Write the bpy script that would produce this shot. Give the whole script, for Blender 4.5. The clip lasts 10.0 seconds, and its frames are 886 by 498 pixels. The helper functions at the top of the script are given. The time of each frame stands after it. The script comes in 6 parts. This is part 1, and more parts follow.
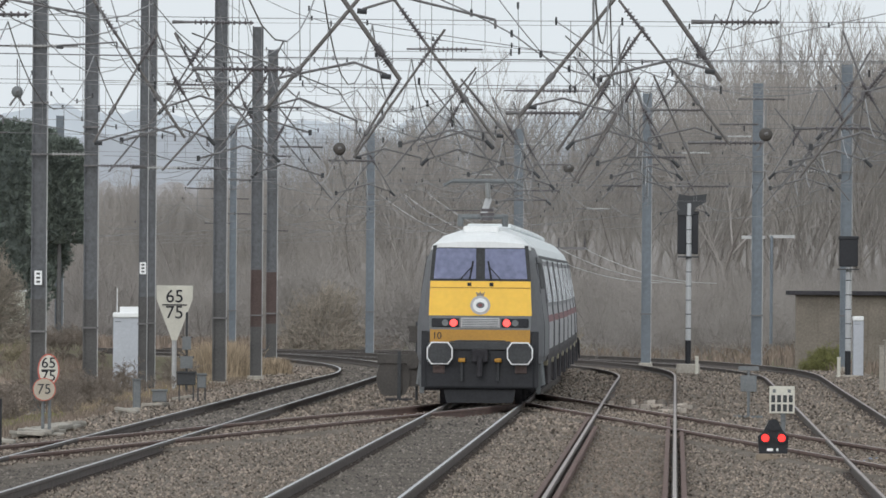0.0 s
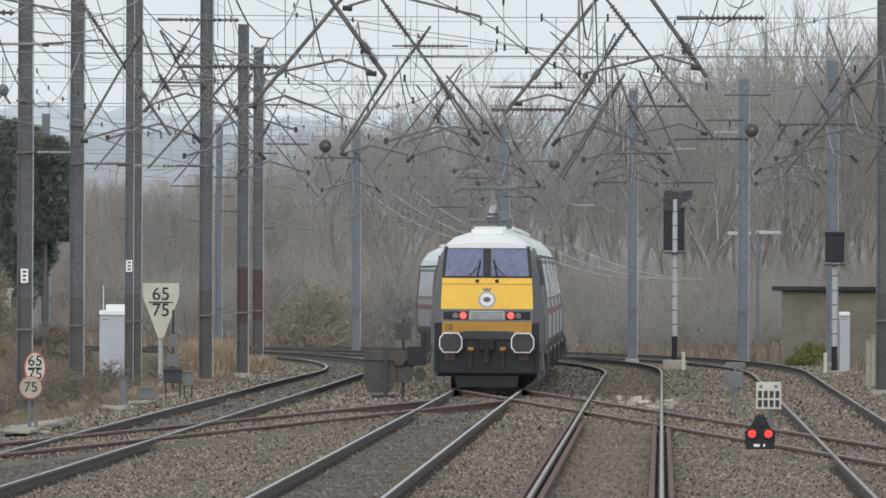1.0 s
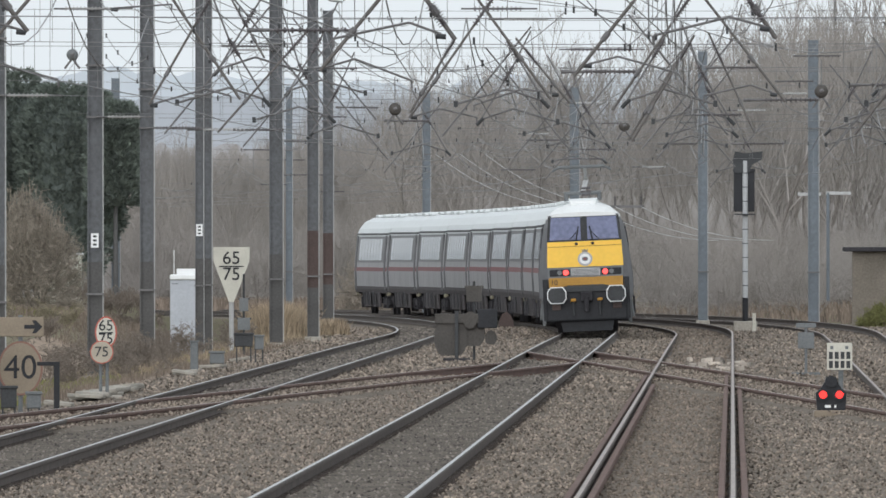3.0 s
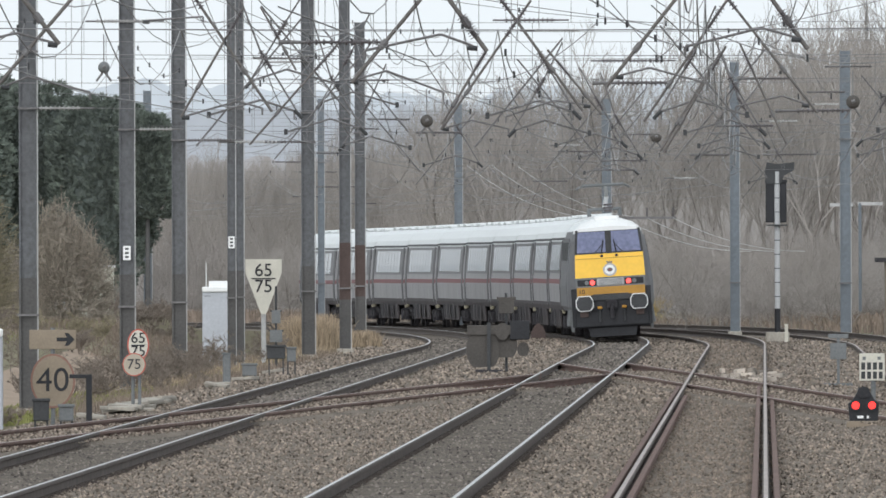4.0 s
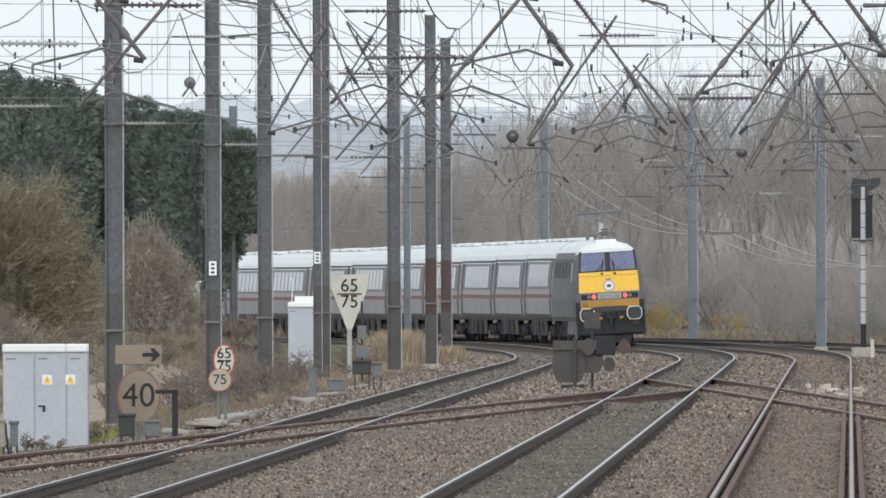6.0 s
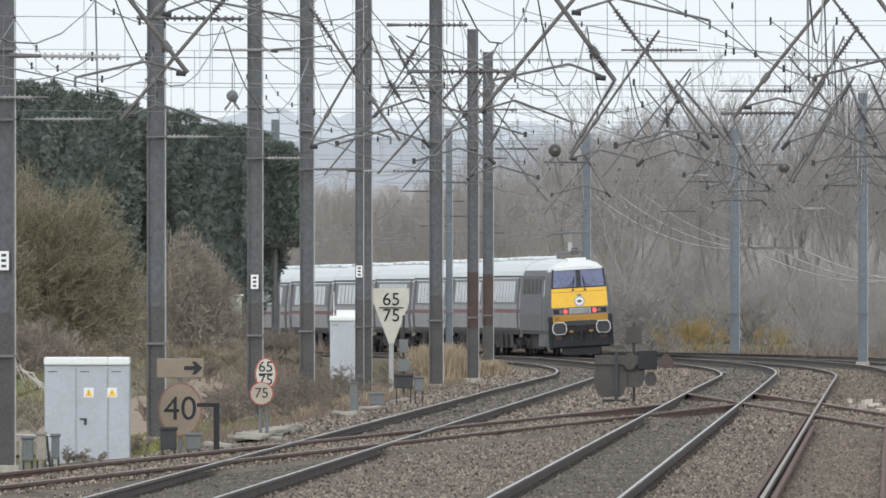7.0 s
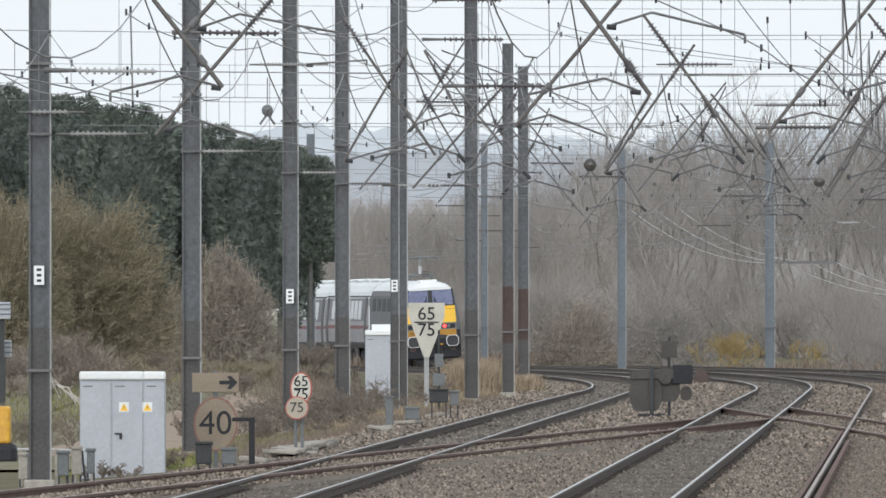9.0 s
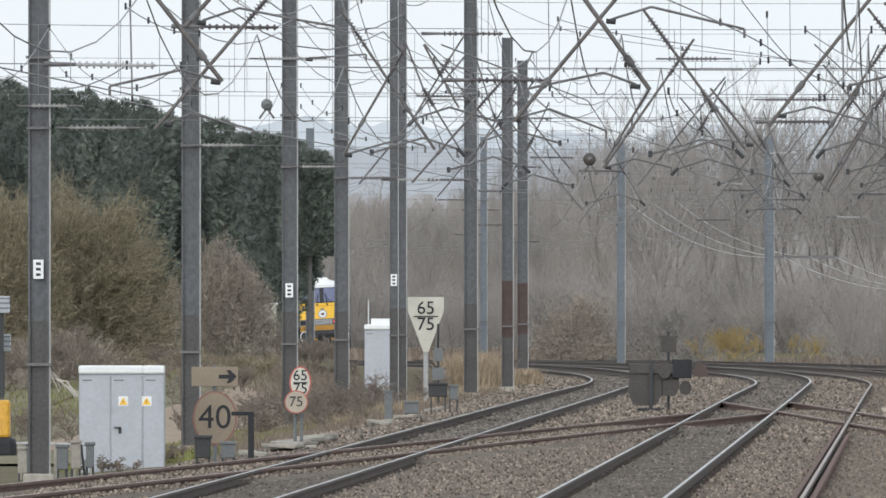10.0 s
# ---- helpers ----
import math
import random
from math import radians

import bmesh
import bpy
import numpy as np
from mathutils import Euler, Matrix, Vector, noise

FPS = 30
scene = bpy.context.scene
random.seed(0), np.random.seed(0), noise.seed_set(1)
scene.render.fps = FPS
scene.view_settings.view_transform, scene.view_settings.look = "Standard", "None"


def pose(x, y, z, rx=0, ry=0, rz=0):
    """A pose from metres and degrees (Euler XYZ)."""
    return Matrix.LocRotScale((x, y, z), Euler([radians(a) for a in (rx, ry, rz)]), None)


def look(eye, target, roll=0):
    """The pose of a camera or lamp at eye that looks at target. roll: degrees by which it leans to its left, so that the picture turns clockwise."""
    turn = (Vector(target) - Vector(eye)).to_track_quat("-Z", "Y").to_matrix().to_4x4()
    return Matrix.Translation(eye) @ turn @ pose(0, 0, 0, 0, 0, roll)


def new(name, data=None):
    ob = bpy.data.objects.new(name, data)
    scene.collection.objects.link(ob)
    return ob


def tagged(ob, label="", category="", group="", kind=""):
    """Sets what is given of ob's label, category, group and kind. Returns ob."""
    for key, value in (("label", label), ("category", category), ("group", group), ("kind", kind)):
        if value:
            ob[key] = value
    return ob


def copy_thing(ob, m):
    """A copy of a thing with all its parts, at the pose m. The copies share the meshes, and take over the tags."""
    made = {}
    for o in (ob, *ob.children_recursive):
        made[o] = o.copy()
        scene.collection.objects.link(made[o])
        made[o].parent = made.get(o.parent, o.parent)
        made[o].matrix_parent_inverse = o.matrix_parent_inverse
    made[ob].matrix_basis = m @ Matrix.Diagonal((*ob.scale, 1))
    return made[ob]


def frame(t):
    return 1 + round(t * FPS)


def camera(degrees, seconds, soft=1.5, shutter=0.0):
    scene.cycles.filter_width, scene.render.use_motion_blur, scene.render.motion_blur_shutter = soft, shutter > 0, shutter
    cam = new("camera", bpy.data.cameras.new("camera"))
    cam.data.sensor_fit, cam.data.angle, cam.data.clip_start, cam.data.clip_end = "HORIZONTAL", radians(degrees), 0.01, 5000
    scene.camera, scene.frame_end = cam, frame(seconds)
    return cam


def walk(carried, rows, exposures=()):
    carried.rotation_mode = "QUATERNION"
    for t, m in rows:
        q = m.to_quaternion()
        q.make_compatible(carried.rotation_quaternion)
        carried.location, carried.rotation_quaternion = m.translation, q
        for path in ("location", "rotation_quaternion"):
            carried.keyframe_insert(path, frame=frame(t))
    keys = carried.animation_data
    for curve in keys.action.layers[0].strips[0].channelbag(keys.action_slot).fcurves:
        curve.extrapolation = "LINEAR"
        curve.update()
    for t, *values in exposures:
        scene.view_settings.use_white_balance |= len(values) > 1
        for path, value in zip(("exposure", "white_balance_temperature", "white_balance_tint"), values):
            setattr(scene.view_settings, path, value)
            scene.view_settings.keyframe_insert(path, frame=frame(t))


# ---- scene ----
EYE = (0, 0, 2.46)
cam = camera(2.0891, 10.0, soft=1.6)
walk(cam, [
    (0, look(EYE, (10.142, 1000, 3.853), 0.44)),
    (0.5, look(EYE, (10.633, 1000, 3.758), 0.24)),
    (1, look(EYE, (10.712, 1000, 3.723), 0.26)),
    (1.5, look(EYE, (9.874, 1000, 3.793), 0.28)),
    (2, look(EYE, (9.407, 1000, 3.637), 0.11)),
    (2.2, look(EYE, (9.407, 1000, 3.381), 0.09)),
    (3.3, look(EYE, (7.298, 1000, 1.676), -0.07)),
    (3.5, look(EYE, (6.902, 1000, 1.432), -0.07)),
    (4, look(EYE, (6.502, 1000, 2.667), -0.18)),
    (4.5, look(EYE, (5.958, 1000, 3.590), -0.12)),
    (5, look(EYE, (5.330, 1000, 3.669), -0.21)),
    (5.5, look(EYE, (4.049, 1000, 3.355), -0.19)),
    (6, look(EYE, (2.970, 1000, 3.309), -0.18)),
    (6.2, look(EYE, (2.447, 1000, 3.472), -0.14)),
    (7.3, look(EYE, (0.963, 1000, 3.902), 0.01)),
    (7.5, look(EYE, (0.637, 1000, 3.751), 0.01)),
    (8, look(EYE, (0.065, 1000, 3.488), -0.01)),
    (8.5, look(EYE, (-0.102, 1000, 4.188), 0.06)),
    (9, look(EYE, (-0.207, 1000, 4.483), -0.04)),
    (9.5, look(EYE, (-0.040, 1000, 4.418), -0.02)),
    (10, look(EYE, (-0.181, 1000, 4.246), 0.00)),
], [(0, 0.0), (2.2, 0.02), (3.3, 0.12), (4.0, 0.21), (6, 0.22), (10, 0.21)])

# ---- daylight: bright overcast ----
world = bpy.data.worlds.new("overcast")
scene.world = world
world.use_nodes = True
wn, wl = world.node_tree.nodes, world.node_tree.links
sky = wn.new("ShaderNodeTexSky")
sky.sky_type = "NISHITA"
sky.sun_disc = False
sky.sun_elevation, sky.sun_rotation = radians(38), radians(205)
sky.dust_density = 5.0
pale = wn.new("ShaderNodeHueSaturation")
pale.inputs["Saturation"].default_value = 0.12
pale.inputs["Value"].default_value = 0.10
cloud = wn.new("ShaderNodeMix")
cloud.data_type = "RGBA"
cloud.inputs["Factor"].default_value = 0.86
cloud.inputs["B"].default_value = (0.795, 0.855, 0.90, 1)
wl.new(sky.outputs[0], pale.inputs["Color"])
wl.new(pale.outputs[0], cloud.inputs["A"])
wl.new(cloud.outputs["Result"], wn["Background"].inputs["Color"])
wn["Background"].inputs["Strength"].default_value = 1.10
sun = new("sun", bpy.data.lights.new("sun", "SUN"))
sun.data.energy, sun.data.angle, sun.data.color = 1.05, radians(25), (0.98, 0.985, 1.0)
sun.matrix_world = look((-40, -60, 80), (10, 300, 0))


# ---- materials ----
def material(name, color, rough=0.7, metal=0.0, var=0.25, size=1.0, bump=0.0, island=0.0, random_value=0.0, second=None, fine=12.0):
    """A surface with mottling at two scales, random tint per piece and fine relief."""
    m = bpy.data.materials.new(name)
    m.use_nodes = True
    n, l = m.node_tree.nodes, m.node_tree.links
    b = n["Principled BSDF"]
    b.inputs["Roughness"].default_value, b.inputs["Metallic"].default_value = rough, metal
    co = n.new("ShaderNodeTexCoord")
    big, small = n.new("ShaderNodeTexNoise"), n.new("ShaderNodeTexNoise")
    big.inputs["Scale"].default_value, small.inputs["Scale"].default_value = 1.0 / size, fine / size
    big.inputs["Detail"].default_value, small.inputs["Detail"].default_value = 4, 3
    l.new(co.outputs["Object"], big.inputs["Vector"])
    l.new(co.outputs["Object"], small.inputs["Vector"])
    add = n.new("ShaderNodeMath")
    add.operation = "ADD"
    l.new(big.outputs["Fac"], add.inputs[0])
    l.new(small.outputs["Fac"], add.inputs[1])
    rng = n.new("ShaderNodeMapRange")
    rng.inputs["From Min"].default_value, rng.inputs["From Max"].default_value = 0.65, 1.35
    l.new(add.outputs[0], rng.inputs["Value"])
    mix = n.new("ShaderNodeMix")
    mix.data_type = "RGBA"
    c1 = [c * (1 - var) for c in color]
    c2 = second or [min(1, c * (1 + var)) for c in color]
    mix.inputs["A"].default_value, mix.inputs["B"].default_value = (*c1, 1), (*c2, 1)
    l.new(rng.outputs[0], mix.inputs["Factor"])
    out = mix.outputs["Result"]
    if island or random_value:
        src = n.new("ShaderNodeNewGeometry").outputs["Random Per Island"] if island else n.new("ShaderNodeObjectInfo").outputs["Random"]
        r2 = n.new("ShaderNodeMapRange")
        k = island or random_value
        r2.inputs["To Min"].default_value, r2.inputs["To Max"].default_value = 1 - k, 1 + k
        l.new(src, r2.inputs["Value"])
        hsv = n.new("ShaderNodeHueSaturation")
        l.new(r2.outputs[0], hsv.inputs["Value"])
        l.new(out, hsv.inputs["Color"])
        out = hsv.outputs[0]
    l.new(out, b.inputs["Base Color"])
    if bump:
        bp = n.new("ShaderNodeBump")
        bp.inputs["Strength"].default_value, bp.inputs["Distance"].default_value = bump, 0.02 * size
        l.new(small.outputs["Fac"], bp.inputs["Height"])
        l.new(bp.outputs[0], b.inputs["Normal"])
    return m


def glow(name, color, power):
    m = bpy.data.materials.new(name)
    m.use_nodes = True
    b = m.node_tree.nodes["Principled BSDF"]
    b.inputs["Base Color"].default_value = (*color, 1)
    b.inputs["Emission Color"].default_value = (*color, 1)
    b.inputs["Emission Strength"].default_value = power
    return m


M = {}
M["ballast"] = material("ballast", (0.20, 0.172, 0.148), 0.95, var=0.4, size=4.0, bump=0.8, fine=60, second=(0.255, 0.218, 0.182))
M["stone"] = material("ballast_stone", (0.25, 0.215, 0.183), 0.9, var=0.3, size=5.0, island=0.75, second=(0.30, 0.245, 0.20))
M["verge"] = material("rough_winter_verge", (0.19, 0.155, 0.11), 0.95, var=0.4, size=4.0, bump=0.5, second=(0.165, 0.155, 0.095), fine=20)
M["bed"] = material("oily_bed", (0.135, 0.116, 0.098), 0.92, var=0.4, size=2.0, bump=0.6, fine=40)
M["rail_top"] = material("polished_rail_head", (0.40, 0.40, 0.41), 0.36, 1.0, var=0.2, size=2.0)
M["rail_worn"] = material("dull_rail_head", (0.33, 0.285, 0.265), 0.6, 0.25, var=0.3, size=1.5)
M["rail_side"] = material("rusty_rail_web", (0.082, 0.066, 0.058), 0.85, 0.1, var=0.45, size=0.8)
M["rail_red"] = material("red_rust_rail", (0.13, 0.078, 0.064), 0.9, 0.1, var=0.35, size=1.0)
M["steel"] = material("weathered_mast_steel", (0.125, 0.128, 0.134), 0.75, 0.15, var=0.3, size=0.8, second=(0.165, 0.172, 0.185))
# A little darker than the mast steel, for lower mast sections and cypress trunks.
M["darker"] = material("darker_grey", (0.102, 0.099, 0.098), 0.8, 0.0, var=0.3, size=0.6, second=(0.125, 0.122, 0.121))
# Paler and bluer than the near mast steel.
M["steel_blue"] = material("blue_grey_steel", (0.175, 0.20, 0.225), 0.7, 0.15, var=0.2, size=1.0)
M["rust_band"] = material("rusted_mast_band", (0.105, 0.077, 0.071), 0.9, 0.1, var=0.35, size=0.5)
M["galv"] = material("galvanised_tube", (0.155, 0.15, 0.152), 0.65, 0.3, var=0.35, size=0.5)
M["wire"] = material("dull_copper_wire", (0.25, 0.25, 0.255), 0.6, 0.4, var=0.3, size=4.0)
M["insul"] = material("brown_glazed_insulator", (0.09, 0.08, 0.085), 0.35, var=0.3, size=0.2)
M["insul_grey"] = material("grey_insulator", (0.42, 0.42, 0.42), 0.4, var=0.2, size=0.2)
M["white"] = material("white_enamel", (0.78, 0.79, 0.79), 0.45, var=0.06, size=0.6)
M["pole"] = material("dirty_white_pole", (0.43, 0.44, 0.45), 0.55, var=0.15, size=0.5)
M["cream"] = material("dirty_white_sign", (0.56, 0.54, 0.47), 0.55, var=0.15, size=0.3)
M["faded"] = material("faded_sign_face", (0.40, 0.35, 0.28), 0.6, var=0.15, size=0.3)
M["rim"] = material("dull_red_rim", (0.22, 0.11, 0.085), 0.6, var=0.15, size=0.3)
M["tan"] = material("dirty_tan_sign", (0.25, 0.20, 0.145), 0.6, var=0.15, size=0.3)
M["black"] = material("black_paint", (0.026, 0.027, 0.031), 0.6, var=0.3, size=0.5)
M["dark"] = material("dark_grey_paint", (0.05, 0.052, 0.055), 0.6, var=0.3, size=0.5)
M["red"] = material("red_border", (0.45, 0.10, 0.07), 0.5, var=0.15, size=0.3)
M["cab"] = material("pale_grey_cabinet", (0.41, 0.43, 0.47), 0.5, var=0.1, size=0.7)
M["grey"] = material("mid_grey_casting", (0.16, 0.17, 0.175), 0.65, 0.2, var=0.25, size=0.4)
M["concrete"] = material("old_concrete", (0.34, 0.315, 0.275), 0.95, var=0.25, size=0.8, bump=0.3)
M["yellow"] = material("warning_yellow_paint", (0.90, 0.535, 0.04), 0.38, var=0.06, size=1.2)
M["orange"] = material("grimy_yellow_paint", (0.40, 0.20, 0.014), 0.5, var=0.2, size=0.5)
M["body"] = material("silver_grey_coach_paint", (0.31, 0.305, 0.318), 0.5, 0.1, var=0.22, size=1.6)
M["body_dark"] = material("dark_grey_coach_paint", (0.165, 0.167, 0.177), 0.68, 0.0, var=0.15, size=1.5)
M["door"] = material("dark_door_paint", (0.06, 0.06, 0.066), 0.5, var=0.15, size=1.0)
M["band"] = material("grey_window_band", (0.17, 0.168, 0.178), 0.5, 0.0, var=0.2, size=1.5)
M["roof"] = material("light_grey_coach_roof", (0.66, 0.69, 0.70), 0.45, var=0.10, size=2.0)
M["jack"] = material("pale_yellow_jacking_pad", (0.36, 0.33, 0.24), 0.6)
M["stripe"] = material("dull_red_stripe", (0.19, 0.068, 0.072), 0.65, var=0.15, size=2.0)
M["under"] = material("brake_dust_underframe", (0.045, 0.043, 0.048), 0.9, var=0.4, size=0.8)
M["skirt"] = material("sooty_coach_skirt", (0.088, 0.08, 0.083), 0.85, var=0.3, size=1.2)
M["window"] = material("tinted_coach_window", (0.06, 0.062, 0.07), 0.16, var=0.3, size=3.0)
M["screen"] = material("cab_windscreen", (0.19, 0.21, 0.33), 0.08, var=0.3, size=1.5)
M["bracket"] = material("stained_grey_insulator", (0.29, 0.285, 0.28), 0.5, var=0.3, size=0.2)
for gl in ("window", "black", "under", "dark", "band", "door", "body", "body_dark", "skirt"):
    M[gl].node_tree.nodes["Principled BSDF"].inputs["Specular IOR Level"].default_value = 0.25
for gl in ("ballast", "stone", "verge", "bed"):
    M[gl].node_tree.nodes["Principled BSDF"].inputs["Specular IOR Level"].default_value = 0.08
M["lamp_red"] = glow("red_tail_lamp", (1.0, 0.07, 0.06), 1.6)
M["signal_red"] = glow("red_signal_lamp", (1.0, 0.02, 0.015), 1.7)


# ---- mesh helpers ----
def box(bm, x0, y0, z0, x1, y1, z1, bevel=0.0):
    r = bmesh.ops.create_cube(bm, size=1.0)
    for v in r["verts"]:
        v.co = Vector(((x0 + x1) / 2 + v.co.x * (x1 - x0), (y0 + y1) / 2 + v.co.y * (y1 - y0), (z0 + z1) / 2 + v.co.z * (z1 - z0)))
    if bevel:
        es = list({e for v in r["verts"] for e in v.link_edges})
        bmesh.ops.bevel(bm, geom=es, offset=bevel, segments=2, profile=0.5, affect="EDGES")


def rod(bm, a, b, r, sides=8, r2=None):
    """A round bar from a to b, tapered to r2."""
    a, b = Vector(a), Vector(b)
    d = b - a
    m = Matrix.Translation((a + b) / 2) @ d.to_track_quat("Z", "Y").to_matrix().to_4x4()
    bmesh.ops.create_cone(bm, cap_ends=True, segments=sides, radius1=r, radius2=r if r2 is None else r2, depth=d.length, matrix=m)


def prism(bm, pts, y0, y1):
    """A flat outline in x and z, pulled out from y0 to y1."""
    f = [bm.verts.new((x, y0, z)) for x, z in pts]
    g = [bm.verts.new((x, y1, z)) for x, z in pts]
    bm.faces.new(f)
    bm.faces.new(g[::-1])
    n = len(pts)
    for i in range(n):
        bm.faces.new((f[i], g[i], g[(i + 1) % n], f[(i + 1) % n]))


def oval(cx, cz, rx, rz, n=28):
    return [(cx + rx * math.cos(2 * math.pi * i / n), cz + rz * math.sin(2 * math.pi * i / n)) for i in range(n)]


def mesh_of(name, bm, mat):
    bmesh.ops.recalc_face_normals(bm, faces=bm.faces)
    me = bpy.data.meshes.new(name)
    bm.to_mesh(me)
    bm.free()
    for m in mat if isinstance(mat, (list, tuple)) else [mat]:
        me.materials.append(m)
    return me


def part(name, bm, mat, parent, label=""):
    ob = new(name, mesh_of(name, bm, mat))
    ob.parent = parent
    return tagged(ob, label) if label else ob


def thing(name, at, label, category, group="", rz=0.0, kind=""):
    ob = new(name)
    ob.matrix_basis = pose(*at, 0, 0, rz)
    return tagged(ob, label, category, group, kind)


def raw_mesh(name, verts, faces, mats, smooth=False):
    me = bpy.data.meshes.new(name)
    me.from_pydata(verts, [], faces)
    for m in mats:
        me.materials.append(m)
    if smooth:
        me.polygons.foreach_set("use_smooth", [True] * len(me.polygons))
    me.update()
    return me


def text(name, body, size, at, parent, mat, depth=0.004):
    """Lettering as a mesh, standing upright and facing the platform end."""
    cu = bpy.data.curves.new(name, "FONT")
    cu.body, cu.size, cu.align_x, cu.align_y, cu.extrude, cu.offset = body, size, "CENTER", "CENTER", depth, 0.0 if "4" in body else size * 0.004
    tmp = bpy.data.objects.new(name, cu)
    scene.collection.objects.link(tmp)
    me = bpy.data.meshes.new_from_object(tmp)
    bpy.data.objects.remove(tmp)
    me.materials.clear()
    me.materials.append(mat)
    bm = bmesh.new()
    bm.from_mesh(me)
    bmesh.ops.remove_doubles(bm, verts=bm.verts, dist=1e-5)
    bmesh.ops.recalc_face_normals(bm, faces=bm.faces)
    bm.to_mesh(me)
    bm.free()
    me.polygons.foreach_set("use_smooth", [False] * len(me.polygons))
    ob = new(name, me)
    ob.parent = parent
    ob.matrix_basis = pose(*at, 90, 0, 0)
    return ob


# ---- the line of the railway ----
BEND, RADIUS = 649.0, 3785.0


def line_x(d, side=0.0):
    """Across position of a track at distance d, side metres right of the train's track."""
    c = max(d - BEND, 0.0)
    return 1.485 + 0.01972 * (d - 272.7) - c * c / (2 * RADIUS) + side


def line_slope(d):
    return 0.01972 - max(d - BEND, 0.0) / RADIUS


def line_z(d):
    return -2.4e-6 * max(d - 615.0, 0.0) ** 2


def cant(d):
    t = min(max((d - 560.0) / 160.0, 0.0), 1.0)
    return radians(3.2) * t * t * (3 - 2 * t)


def third_x(d):
    """The third track, which swings away near the platform end."""
    return line_x(d, 3.15) - 0.17 * max(0.0, (240.0 - d) / 35.0) ** 2


# ---- ground ----
def ground_z(x, d):
    """Height of the land: level round the tracks, a bank falling slightly to the left."""
    z = line_z(d) - 0.155
    off = x - line_x(d)
    if off < -7.2:
        z -= 0.25 * min(1.0, (-7.2 - off) / 3.0)
    if off < -10.5 and d > 430:
        k = min((d - 430.0) / 180.0, 1.0)
        z += 1.05 * k * k * (3 - 2 * k) * min(1.0, (-10.5 - off) / 3.0)
    if off > 10.5:
        z += min(0.5, (off - 10.5) * 0.03)
    return z


def build_ground():
    ds = [90 + 8 * i for i in range(140)] + [1250, 1400, 1700, 2200, 3000, 4500]
    offs = [-600, -200, -80, -40, -25, -20, -16, -13.5, -12, -10.5, -9, -7.2, -5, -3, -1.5, 0, 1.5, 3, 5, 7, 9, 10.5, 13, 17, 25, 45, 80, 200, 600]
    vs, fs = [], []
    for d in ds:
        for o in offs:
            x = line_x(min(d, 1250)) + o
            vs.append((x, d, ground_z(x, d) if d <= 1250 else line_z(1250) - 1))
    n = len(offs)
    for i in range(len(ds) - 1):
        for j in range(n - 1):
            a = i * n + j
            fs.append((a, a + 1, a + n + 1, a + n))
    back = len(vs)
    vs += [(-600, -400, -0.3), (600, -400, -0.3)]
    fs.append((back, back + 1, n - 1, 0))
    me = raw_mesh("ground", vs, fs, [M["ballast"], M["verge"]], True)
    lo, hi = offs.index(-7.2), offs.index(10.5)
    me.polygons.foreach_set("material_index", [0 if k % (n - 1) in range(lo, hi) else 1 for k in range(len(fs))])
    ob = new("ground", me)
    return tagged(ob, "brown grey stone ballast and rough trackside land", "ground", kind="structure")


build_ground()

RAIL = [(-0.022, 0.0), (0.022, 0.0), (0.034, -0.007), (0.036, -0.038), (0.012, -0.055), (0.012, -0.13), (0.07, -0.155), (0.07, -0.17), (-0.07, -0.17), (-0.07, -0.155), (-0.012, -0.13), (-0.012, -0.055), (-0.036, -0.038), (-0.034, -0.007)]


def sweep_rail(name, fx, d0, d1, parent, mats, step=6.0, lean=True, side=0.0):
    ds = np.arange(d0, d1 + step, step)
    vs, fs, top = [], [], []
    n = len(RAIL)
    for d in ds:
        x = fx(d)
        z = line_z(d) + (side * math.tan(cant(d)) if lean else 0)
        vs += [(x + px, d, z + pz) for px, pz in RAIL]
    for i in range(len(ds) - 1):
        for j in range(n):
            a, b = i * n + j, i * n + (j + 1) % n
            fs.append((a, b, b + n, a + n))
            top.append(0 if j == 0 else 1)
    me = raw_mesh(name, vs, fs, mats)
    me.polygons.foreach_set("material_index", top)
    ob = new(name, me)
    ob.parent = parent
    return ob


def track(fx, d0, d1, label, mats, lean=True):
    t = tagged(new("railway_track"), label, "railway track", "tracks", "structure")
    for s in (-0.7525, 0.7525):
        sweep_rail("rail", lambda d: fx(d) + s, d0, d1, t, mats, lean=lean, side=s)
    return t


shiny, dull = [M["rail_top"], M["rail_side"]], [M["rail_worn"], M["rail_red"]]
track(lambda d: line_x(d, 0.0), 140, 1220, "polished main line rails on dark ballast under the train", shiny)
track(lambda d: line_x(d, -4.65), 140, 1220, "polished running rails beside the marker signs", shiny)
track(third_x, 140, 1220, "worn rails with rust red webs on ballast", [M["rail_worn"], M["rail_side"]])
track(lambda d: line_x(d, 7.1), 140, 1220, "outer running rails beside the position light signal", [M["rail_worn"], M["rail_side"]])
track(lambda d: -3.4 + 0.058 * (d - 338) + 0.0025, 200, 497, "rust brown crossover rails cutting across two tracks", dull, False)
track(lambda d: 8.9 - 0.0155 * (d - 420), 200, 546, "rust brown crossover rails with pale timbers", dull, False)


for off in (-0.7525, 0.7525):
    for k in (-0.115, 0.115):
        c = tagged(new("check_rail"), "red rusted check rail beside a running rail", "check rail", "check rails", "structure")
        sweep_rail("rail", lambda d: third_x(d) + off + k, 150, 425 if k > 0 else 455, c, [M["rail_red"], M["rail_red"]]).location.z = -0.025


